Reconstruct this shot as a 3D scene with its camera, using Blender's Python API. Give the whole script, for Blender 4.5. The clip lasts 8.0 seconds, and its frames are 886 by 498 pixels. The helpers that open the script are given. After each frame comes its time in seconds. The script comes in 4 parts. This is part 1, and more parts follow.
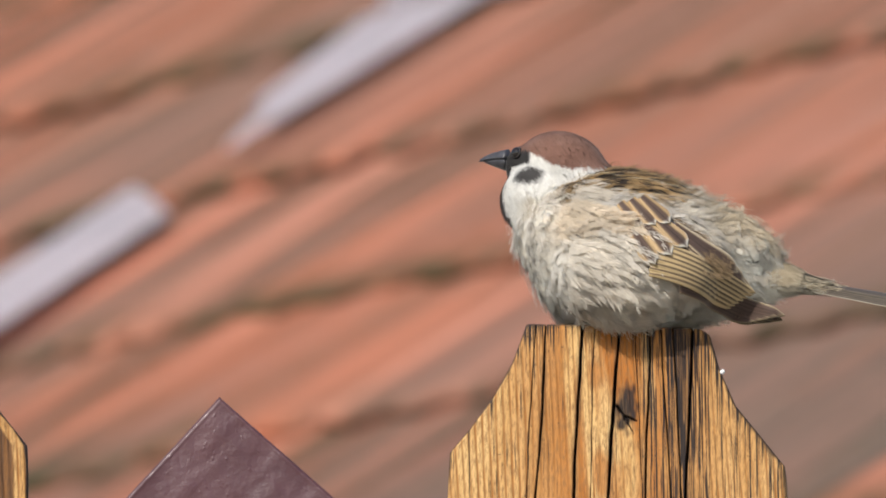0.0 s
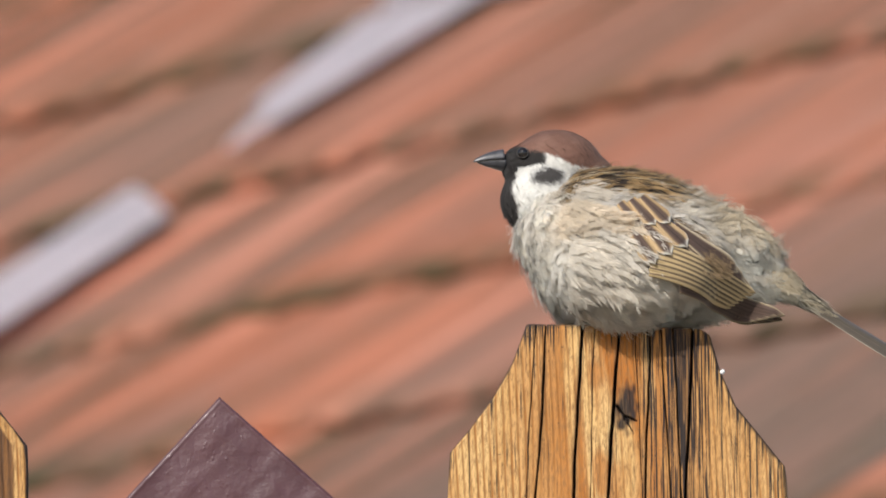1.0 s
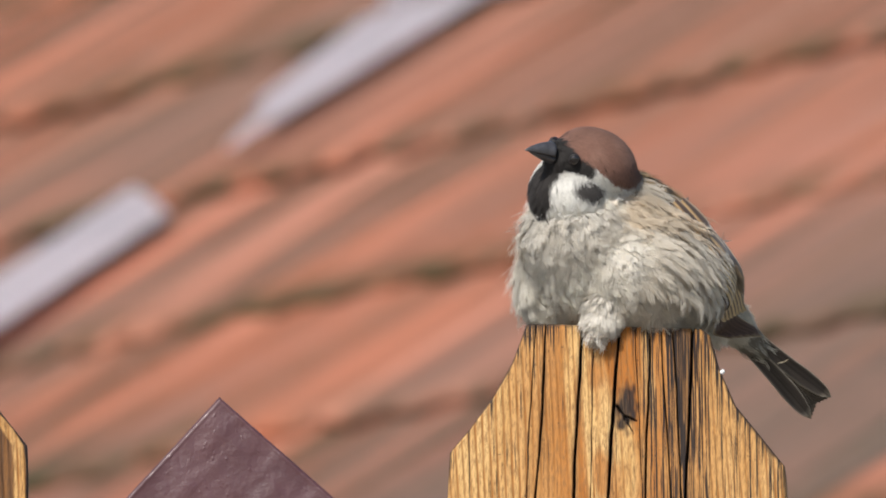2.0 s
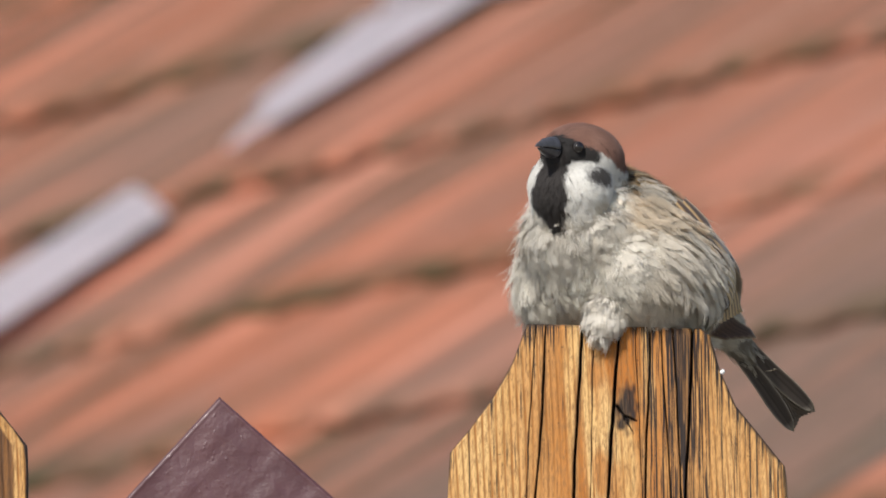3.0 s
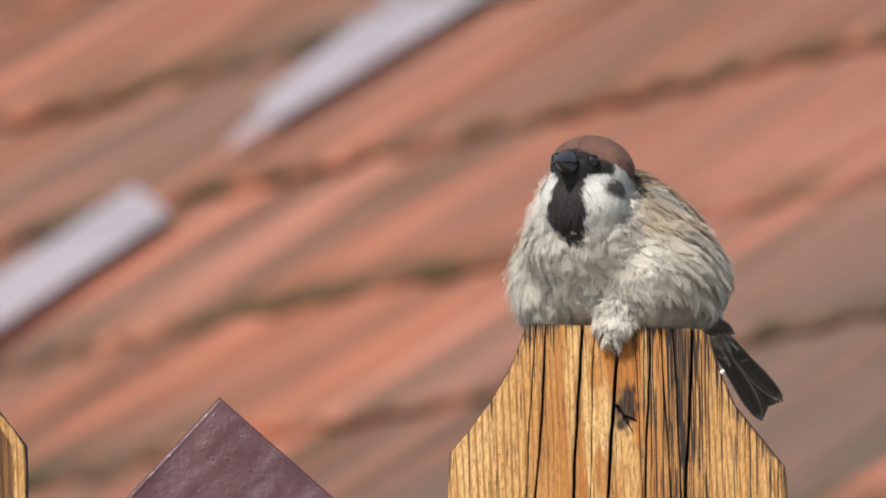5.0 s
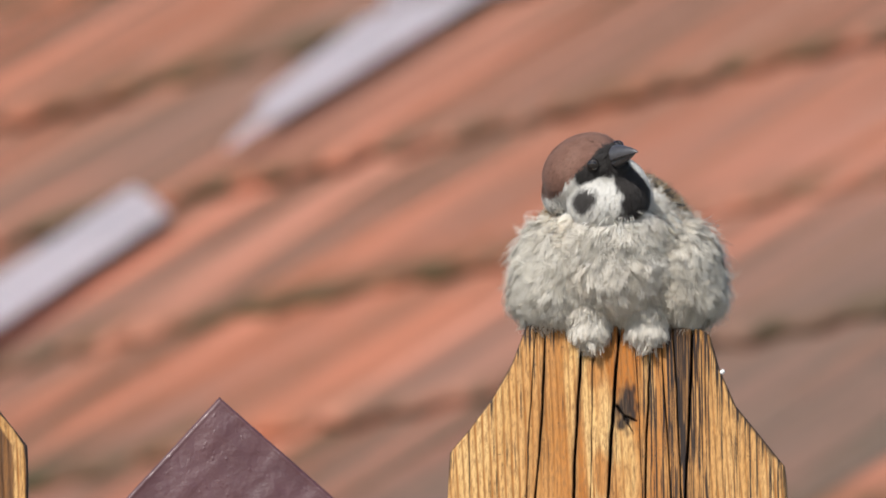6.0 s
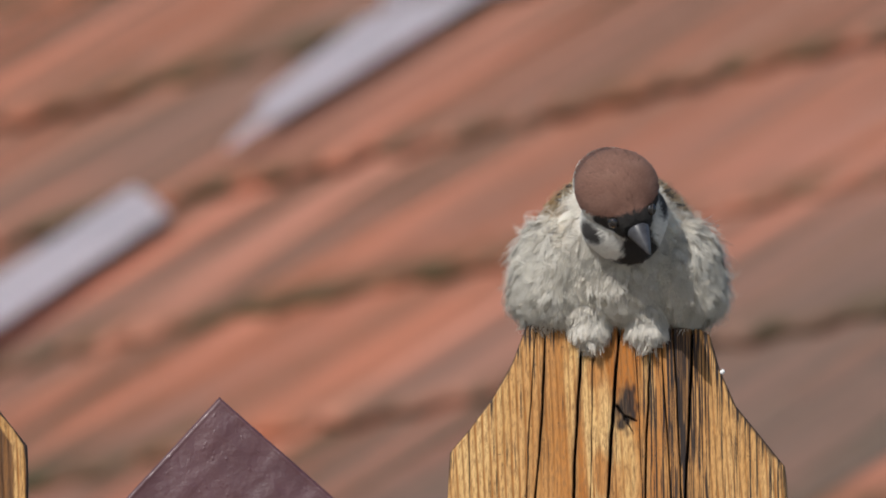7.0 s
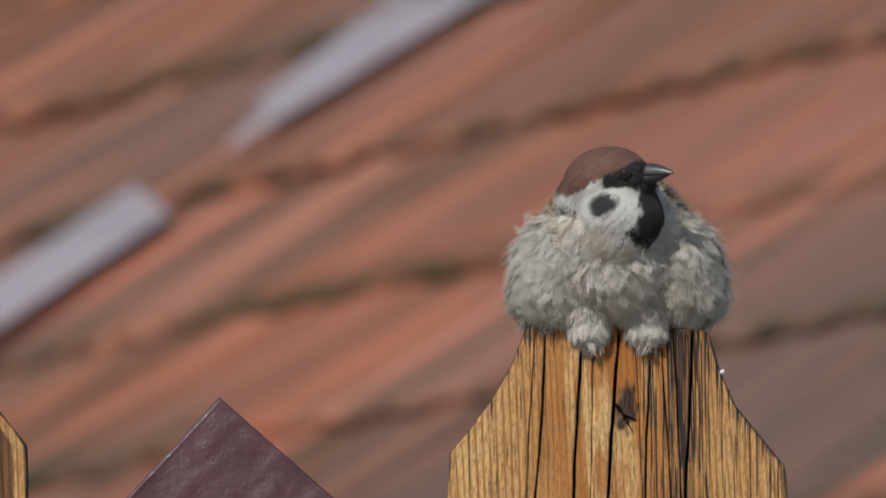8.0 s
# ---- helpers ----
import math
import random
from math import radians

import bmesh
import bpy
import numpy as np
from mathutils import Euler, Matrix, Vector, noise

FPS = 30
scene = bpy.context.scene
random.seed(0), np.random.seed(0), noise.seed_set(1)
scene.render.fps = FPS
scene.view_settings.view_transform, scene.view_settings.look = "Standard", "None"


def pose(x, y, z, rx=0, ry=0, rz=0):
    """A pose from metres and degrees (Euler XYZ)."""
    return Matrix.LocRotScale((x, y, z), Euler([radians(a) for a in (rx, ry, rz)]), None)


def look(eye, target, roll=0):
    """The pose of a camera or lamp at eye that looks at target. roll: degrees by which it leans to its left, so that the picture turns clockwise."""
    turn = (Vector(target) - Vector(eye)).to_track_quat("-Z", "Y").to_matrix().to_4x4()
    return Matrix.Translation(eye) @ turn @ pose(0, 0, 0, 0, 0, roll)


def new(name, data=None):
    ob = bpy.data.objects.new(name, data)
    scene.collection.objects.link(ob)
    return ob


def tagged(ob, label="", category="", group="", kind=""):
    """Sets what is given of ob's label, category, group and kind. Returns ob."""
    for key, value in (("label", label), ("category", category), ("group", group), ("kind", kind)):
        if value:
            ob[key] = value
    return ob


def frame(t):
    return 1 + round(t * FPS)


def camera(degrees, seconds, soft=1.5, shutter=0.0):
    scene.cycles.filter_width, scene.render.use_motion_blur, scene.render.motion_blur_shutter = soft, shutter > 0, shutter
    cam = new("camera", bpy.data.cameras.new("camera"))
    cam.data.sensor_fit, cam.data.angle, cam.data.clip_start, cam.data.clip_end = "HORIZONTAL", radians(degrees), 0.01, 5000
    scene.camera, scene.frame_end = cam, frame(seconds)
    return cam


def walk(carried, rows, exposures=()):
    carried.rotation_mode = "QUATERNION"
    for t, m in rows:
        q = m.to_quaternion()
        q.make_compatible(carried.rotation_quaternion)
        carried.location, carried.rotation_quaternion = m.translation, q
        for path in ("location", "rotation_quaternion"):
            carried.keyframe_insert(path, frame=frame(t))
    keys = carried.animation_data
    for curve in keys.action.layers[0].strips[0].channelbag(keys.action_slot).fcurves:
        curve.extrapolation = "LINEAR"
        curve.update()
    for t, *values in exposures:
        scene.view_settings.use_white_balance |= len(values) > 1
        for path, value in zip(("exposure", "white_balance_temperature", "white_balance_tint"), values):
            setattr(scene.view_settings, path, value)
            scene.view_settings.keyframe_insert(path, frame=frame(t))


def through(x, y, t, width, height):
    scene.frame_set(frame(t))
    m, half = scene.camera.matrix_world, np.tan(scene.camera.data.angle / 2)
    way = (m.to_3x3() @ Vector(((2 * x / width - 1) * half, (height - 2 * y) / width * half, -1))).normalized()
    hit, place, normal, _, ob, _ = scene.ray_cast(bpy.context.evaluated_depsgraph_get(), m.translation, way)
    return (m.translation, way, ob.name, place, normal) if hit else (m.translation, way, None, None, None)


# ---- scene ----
# ---- camera ----
TILT = 10.0
REACH = 4.619
AIM = Vector((0.0, 0.0, 1.975))
EYE = AIM - REACH * Vector((0, math.cos(radians(TILT)), math.sin(radians(TILT))))
cam = camera(3.5, 8.0, soft=1.8)
cam.data.dof.use_dof = True
cam.data.dof.focus_distance = REACH
cam.data.dof.aperture_fstop = 36.0
STOPS = [(0.0, 0.08, 6500, 10), (4.7, 0.08, 6500, 10), (6.2, 0.14, 6420, 10), (6.6, 0.14, 6380, 10), (6.75, 0.04, 6350, 10), (7.0, -0.22, 6320, 10), (7.5, -0.50, 6250, 10), (8.0, -0.60, 6220, 10)]
walk(cam, [(0.0, look(EYE, AIM)), (8.0, look(EYE, AIM))], STOPS)

# ---- light ----
SUN = Vector((-0.36, -0.68, 0.64)).normalized()
world = bpy.data.worlds.new("sky")
scene.world = world
world.use_nodes = True
sky = world.node_tree.nodes.new("ShaderNodeTexSky")
sky.sky_type, sky.sun_disc = "NISHITA", False
sky.sun_elevation = math.asin(SUN.z)
sky.sun_rotation = math.atan2(SUN.x, SUN.y)
ground_node = world.node_tree.nodes["Background"]
ground_node.inputs["Strength"].default_value = 0.11
world.node_tree.links.new(sky.outputs[0], ground_node.inputs["Color"])
sun = new("sun", bpy.data.lights.new("sun", "SUN"))
sun.data.energy, sun.data.angle, sun.data.color = 4.3, radians(0.6), (1.0, 0.95, 0.88)
sun.matrix_basis = look(SUN * 30, (0, 0, 0))


# ---- materials ----
def material(name, rough=0.8, spec=0.4):
    m = bpy.data.materials.new(name)
    m.use_nodes = True
    b = m.node_tree.nodes["Principled BSDF"]
    b.inputs["Roughness"].default_value = rough
    b.inputs["Specular IOR Level"].default_value = spec
    return m, m.node_tree.nodes, m.node_tree.links, b


def noise_node(n, l, co, scale, detail=4.0, rough=0.55, stretch=(1, 1, 1)):
    mp = n.new("ShaderNodeMapping")
    mp.inputs["Scale"].default_value = stretch
    l.new(co, mp.inputs["Vector"])
    t = n.new("ShaderNodeTexNoise")
    t.inputs["Scale"].default_value, t.inputs["Detail"].default_value = scale, detail
    t.inputs["Roughness"].default_value = rough
    l.new(mp.outputs[0], t.inputs["Vector"])
    return t.outputs["Fac"]


def ramp(n, l, fac, stops):
    r = n.new("ShaderNodeValToRGB")
    while len(r.color_ramp.elements) < len(stops):
        r.color_ramp.elements.new(0.5)
    for e, (p, c) in zip(r.color_ramp.elements, stops):
        e.position, e.color = p, (*c, 1)
    l.new(fac, r.inputs[0])
    return r.outputs[0]


def mixed(n, l, fac, a, b, kind="MIX"):
    x = n.new("ShaderNodeMix")
    x.data_type, x.blend_type = "RGBA", kind
    for s, v in ((x.inputs[0], fac), (x.inputs[6], a), (x.inputs[7], b)):
        if hasattr(v, "links"):
            l.new(v, s)
        else:
            s.default_value = v if isinstance(v, float) else (*v, 1)
    return x.outputs[2]


def bumped(n, l, b, height, dist, strength=1.0):
    k = n.new("ShaderNodeBump")
    k.inputs["Distance"].default_value, k.inputs["Strength"].default_value = dist, strength
    l.new(height, k.inputs["Height"])
    l.new(k.outputs[0], b.inputs["Normal"])


def object_coords(n):
    return n.new("ShaderNodeTexCoord").outputs["Object"]


def feather_material(name, rough=0.8, through=0.25):
    """Colour from the pigment of each barb; some light passes the vanes."""
    m, n, l, b = material(name, rough, 0.25)
    a = n.new("ShaderNodeAttribute")
    a.attribute_name = "pigment"
    l.new(a.outputs["Color"], b.inputs["Base Color"])
    b.inputs["Sheen Weight"].default_value = 0.15
    b.inputs["Sheen Roughness"].default_value = 0.5
    t = n.new("ShaderNodeBsdfTranslucent")
    l.new(a.outputs["Color"], t.inputs["Color"])
    x = n.new("ShaderNodeMixShader")
    x.inputs[0].default_value = through
    l.new(b.outputs[0], x.inputs[1])
    l.new(t.outputs[0], x.inputs[2])
    l.new(x.outputs[0], n["Material Output"].inputs["Surface"])
    return m


def wood_material():
    """Sun-bleached varnished pine. The layer "wear" holds black weathering, orange bands and late-wood lines."""
    m, n, l, b = material("weathered_pine", 0.66, 0.3)
    co = object_coords(n)
    a = n.new("ShaderNodeAttribute")
    a.attribute_name = "wear"
    sep = n.new("ShaderNodeSeparateColor")
    l.new(a.outputs["Color"], sep.inputs[0])
    tone = noise_node(n, l, co, 45, 4, 0.6, (2.0, 2.0, 0.4))
    base = ramp(n, l, tone, [(0.3, (0.56, 0.305, 0.095)), (0.7, (0.78, 0.515, 0.225))])
    base = mixed(n, l, sep.outputs[1], base, (0.43, 0.148, 0.022))
    base = mixed(n, l, sep.outputs[2], base, (0.32, 0.125, 0.026))
    fine = noise_node(n, l, co, 1300, 4, 0.65, (1, 1, 0.22))
    base = mixed(n, l, ramp(n, l, fine, [(0.44, (0.0,) * 3), (0.66, (0.80,) * 3)]), base, (0.27, 0.130, 0.045))
    base = mixed(n, l, sep.outputs[0], base, (0.017, 0.012, 0.012))
    l.new(base, b.inputs["Base Color"])
    bumped(n, l, b, fine, 0.0005, 0.9)
    return m


def paint_material():
    m, n, l, b = material("brown_violet_paint", 0.42, 0.5)
    co = object_coords(n)
    a = noise_node(n, l, co, 55, 5, 0.6)
    c = noise_node(n, l, co, 260, 3, 0.5)
    l.new(ramp(n, l, a, [(0.3, (0.078, 0.031, 0.036)), (0.7, (0.112, 0.050, 0.055))]), b.inputs["Base Color"])
    l.new(ramp(n, l, c, [(0.3, (0.33,) * 3), (0.7, (0.54,) * 3)]), b.inputs["Roughness"])
    bumped(n, l, b, noise_node(n, l, co, 420, 4, 0.6), 0.0005, 0.5)
    return m


# weathered patches of the roof: middle, inner and outer reach, strength, colour
PATCHES = [((0.235, 4.106, 2.623), 0.42, 0.90, 0.74, (0.115, 0.096, 0.078)), ((-0.188, 5.911, 3.119), 0.20, 0.52, 0.55, (0.135, 0.105, 0.080)),
           ((0.166, 4.865, 2.886), 0.25, 0.62, 0.50, (0.50, 0.190, 0.120)), ((-0.133, 4.961, 2.774), 0.22, 0.40, 0.45, (0.58, 0.175, 0.085)), ((0.019, 5.587, 3.095), 0.22, 0.50, 0.40, (0.42, 0.180, 0.125)),
           ((0.205, 5.280, 3.065), 0.28, 0.52, 0.55, (0.19, 0.100, 0.066)), ((-0.160, 6.250, 3.230), 0.26, 0.50, 0.45, (0.23, 0.105, 0.062))]


def tile_material():
    """Fired clay roof tile: streaks of weather down the slope, lichen, and moss on the lower edge."""
    m, n, l, b = material("terracotta", 0.85, 0.3)
    co = object_coords(n)
    info = n.new("ShaderNodeObjectInfo").outputs["Random"]
    far = n.new("ShaderNodeVectorMath")
    far.operation = "SCALE"
    far.inputs[0].default_value = (37.0, 91.0, 13.0)
    l.new(info, far.inputs["Scale"])
    add = n.new("ShaderNodeVectorMath")
    l.new(co, add.inputs[0])
    l.new(far.outputs[0], add.inputs[1])
    own_co = add.outputs[0]
    own = ramp(n, l, info, [(0.0, (0.38, 0.100, 0.044)), (0.16, (0.34, 0.124, 0.074)), (0.32, (0.24, 0.094, 0.058)), (0.48, (0.39, 0.138, 0.088)), (0.64, (0.41, 0.106, 0.044)), (0.80, (0.26, 0.104, 0.064)), (0.92, (0.37, 0.130, 0.084))])
    geo = n.new("ShaderNodeNewGeometry").outputs["Position"]
    streak = noise_node(n, l, own_co, 26, 3, 0.55, (1.0, 0.035, 0.5))
    own = mixed(n, l, ramp(n, l, streak, [(0.48, (0, 0, 0)), (0.54, (1.0,) * 3)]), own, (0.140, 0.072, 0.044))
    streak2 = noise_node(n, l, own_co, 19, 2, 0.5, (1.0, 0.04, 0.4))
    own = mixed(n, l, ramp(n, l, streak2, [(0.52, (0, 0, 0)), (0.60, (0.9,) * 3)]), own, (0.61, 0.220, 0.140))
    st = noise_node(n, l, geo, 3.2, 4, 0.6)
    own = mixed(n, l, ramp(n, l, st, [(0.47, (0, 0, 0)), (0.65, (0.68,) * 3)]), own, (0.16, 0.112, 0.078))
    # a few fine dark runs over all
    run = noise_node(n, l, own_co, 33, 3, 0.6, (1.0, 0.03, 0.5))
    own = mixed(n, l, ramp(n, l, run, [(0.50, (0, 0, 0)), (0.57, (0.88,) * 3)]), own, (0.085, 0.055, 0.031))
    pale = noise_node(n, l, own_co, 24, 3, 0.6, (1.0, 0.035, 0.7))
    own = mixed(n, l, ramp(n, l, pale, [(0.53, (0, 0, 0)), (0.61, (0.75,) * 3)]), own, (0.58, 0.255, 0.178))
    # broad patches of grey lichen and of bleached clay
    for spot, near, far_off, amount, tint in PATCHES:
        off = n.new("ShaderNodeVectorMath")
        off.operation = "DISTANCE"
        off.inputs[1].default_value = spot
        l.new(geo, off.inputs[0])
        ed = n.new("ShaderNodeMath")
        ed.operation = "MULTIPLY_ADD"
        l.new(st, ed.inputs[0])
        ed.inputs[1].default_value = 0.4
        l.new(off.outputs["Value"], ed.inputs[2])
        own = mixed(n, l, ramp(n, l, ed.outputs[0], [(near, (amount,) * 3), (far_off, (0, 0, 0))]), own, tint)
    gr = noise_node(n, l, geo, 60, 4, 0.6)
    own = mixed(n, l, ramp(n, l, gr, [(0.5, (0, 0, 0)), (0.75, (0.35,) * 3)]), own, (0.40, 0.215, 0.17))
    own = mixed(n, l, 1.0, own, (0.90, 0.89, 0.85), "MULTIPLY")
    # broad orange and pinkish weathering, drawn out down the slope
    drift = n.new("ShaderNodeMapping")
    drift.inputs["Rotation"].default_value = (0, 0, radians(52))
    l.new(geo, drift.inputs["Vector"])
    broad = noise_node(n, l, drift.outputs[0], 5.5, 3, 0.55, (1.0, 0.28, 0.28))
    own = mixed(n, l, ramp(n, l, broad, [(0.54, (0, 0, 0)), (0.68, (0.5,) * 3)]), own, (0.52, 0.175, 0.095))
    own = mixed(n, l, ramp(n, l, broad, [(0.34, (0.75,) * 3), (0.50, (0, 0, 0))]), own, (0.20, 0.112, 0.080))
    a = n.new("ShaderNodeAttribute")
    a.attribute_name = "wear"
    sep = n.new("ShaderNodeSeparateColor")
    l.new(a.outputs["Color"], sep.inputs[0])
    mo = noise_node(n, l, geo, 6, 4, 0.65)
    k = n.new("ShaderNodeMath")
    k.operation = "MULTIPLY"
    l.new(ramp(n, l, mo, [(0.46, (0.05,) * 3), (0.64, (0.95,) * 3)]), k.inputs[0])
    l.new(sep.outputs[0], k.inputs[1])
    own = mixed(n, l, k.outputs[0], own, (0.042, 0.043, 0.018))
    l.new(own, b.inputs["Base Color"])
    bumped(n, l, b, gr, 0.003, 0.6)
    return m


def plain_material(name, c0, c1, scale, rough=0.8, spec=0.4, bump=0.0, metal=0.0):
    m, n, l, b = material(name, rough, spec)
    f = noise_node(n, l, object_coords(n), scale, 5, 0.6)
    l.new(ramp(n, l, f, [(0.3, c0), (0.7, c1)]), b.inputs["Base Color"])
    b.inputs["Metallic"].default_value = metal
    if bump:
        bumped(n, l, b, f, bump)
    return m


WOOD = wood_material()
PAINT = paint_material()
TILE = tile_material()
FLUFF = feather_material("plumage", 0.9, 0.32)
VANE = feather_material("flight_feather_vane", 0.6, 0.10)
ZINC = plain_material("pale_zinc", (0.58, 0.535, 0.565), (0.78, 0.715, 0.75), 12, 0.5, 0.5, 0.001)
PLASTER = plain_material("lime_plaster", (0.55, 0.50, 0.42), (0.66, 0.61, 0.52), 6, 0.9, 0.2, 0.004)
# unseen ground: pale neutral tone chosen to bounce fill onto the bird's underside
BOUNCE_GROUND = plain_material("bounce_ground", (0.19, 0.175, 0.15), (0.33, 0.305, 0.27), 40, 0.9, 0.2, 0.01)
TIMBER = plain_material("grey_timber", (0.16, 0.11, 0.08), (0.24, 0.17, 0.12), 30, 0.8, 0.3, 0.002)
HORN = plain_material("dark_horn", (0.032, 0.031, 0.034), (0.075, 0.073, 0.080), 500, 0.36, 0.6)
SKIN = plain_material("pinkish_skin", (0.42, 0.22, 0.18), (0.55, 0.32, 0.27), 600, 0.55, 0.4)
EYEBALL = plain_material("dark_eye", (0.008, 0.006, 0.005), (0.016, 0.011, 0.009), 300, 0.06, 0.8)
WHITE_SPECK = plain_material("speck_white", (0.75, 0.75, 0.75), (0.85, 0.85, 0.85), 500, 0.8)


# ---- mesh helpers ----
def mesh_of(name, verts, faces, mat, pigment=None, layer="pigment", smooth=True, normals=None):
    me = bpy.data.meshes.new(name)
    if isinstance(faces, np.ndarray):
        n, k = faces.shape
        me.vertices.add(len(verts))
        me.vertices.foreach_set("co", np.asarray(verts, np.float32).ravel())
        me.loops.add(n * k)
        me.loops.foreach_set("vertex_index", faces.astype(np.int32).ravel())
        me.polygons.add(n)
        me.polygons.foreach_set("loop_start", np.arange(0, n * k, k, dtype=np.int32))
        me.update(calc_edges=True)
    else:
        me.from_pydata([tuple(v) for v in verts], [], faces)
    me.materials.append(mat)
    if smooth:
        me.shade_smooth()
    if pigment is not None:
        a = me.attributes.new(layer, "FLOAT_COLOR", "POINT")
        c = np.ones((len(me.vertices), 4))
        c[:, :3] = pigment
        a.data.foreach_set("color", c.ravel())
    me.update()
    if normals is not None:
        me.normals_split_custom_set_from_vertices(normals.tolist())
    return me


def put(name, me, parent=None, label=""):
    ob = new(name, me)
    ob.parent = parent
    return tagged(ob, label)


def part(name, bm, mat, parent, label=""):
    me = bpy.data.meshes.new(name)
    bm.to_mesh(me)
    bm.free()
    me.materials.append(mat)
    return put(name, me, parent, label)


def box(x0, x1, y0, y1, z0, z1, bevel=0.0):
    bm = bmesh.new()
    bmesh.ops.create_cube(bm, size=1, matrix=Matrix.Translation(((x0 + x1) / 2, (y0 + y1) / 2, (z0 + z1) / 2)) @ Matrix.Diagonal((x1 - x0, y1 - y0, z1 - z0, 1)))
    if bevel:
        bmesh.ops.bevel(bm, geom=bm.edges[:], offset=bevel, segments=2, affect="EDGES")
    return bm


def grid_faces(nu, nv, wrap=False, base=0):
    i, j = np.meshgrid(np.arange(nu - 1), np.arange(nv if wrap else nv - 1), indexing="ij")
    k = (j + 1) % nv
    return (base + np.stack([i * nv + j, i * nv + k, (i + 1) * nv + k, (i + 1) * nv + j], -1).reshape(-1, 4))


# ---- ground ----
def build_ground():
    n = 41
    g = np.linspace(-1, 1, n)
    g = np.sign(g) * np.abs(g) ** 3 * 900
    X, Y = np.meshgrid(g, g, indexing="ij")
    Z = 0.03 * np.sin(X * 1.7) * np.cos(Y * 1.3)
    me = mesh_of("ground", np.stack([X, Y, Z], -1).reshape(-1, 3), grid_faces(n, n)[:, ::-1], BOUNCE_GROUND)
    tagged(put("ground", me), "unseen ground, coloured pale to bounce fill light upwards", "ground", kind="structure")


build_ground()


# ---- fence ----
def lattice(u, v, seed):
    """Smooth random values from 0 to 1 over the plane of u and v."""
    g = np.random.default_rng(seed).random((128, 128))
    i, j = np.floor(u).astype(int), np.floor(v).astype(int)
    a, b = u - i, v - j
    a, b = a * a * (3 - 2 * a), b * b * (3 - 2 * b)
    i, j, k, m = i % 128, j % 128, (i + 1) % 128, (j + 1) % 128
    return (g[i, j] * (1 - a) + g[k, j] * a) * (1 - b) + (g[i, m] * (1 - a) + g[k, m] * a) * b


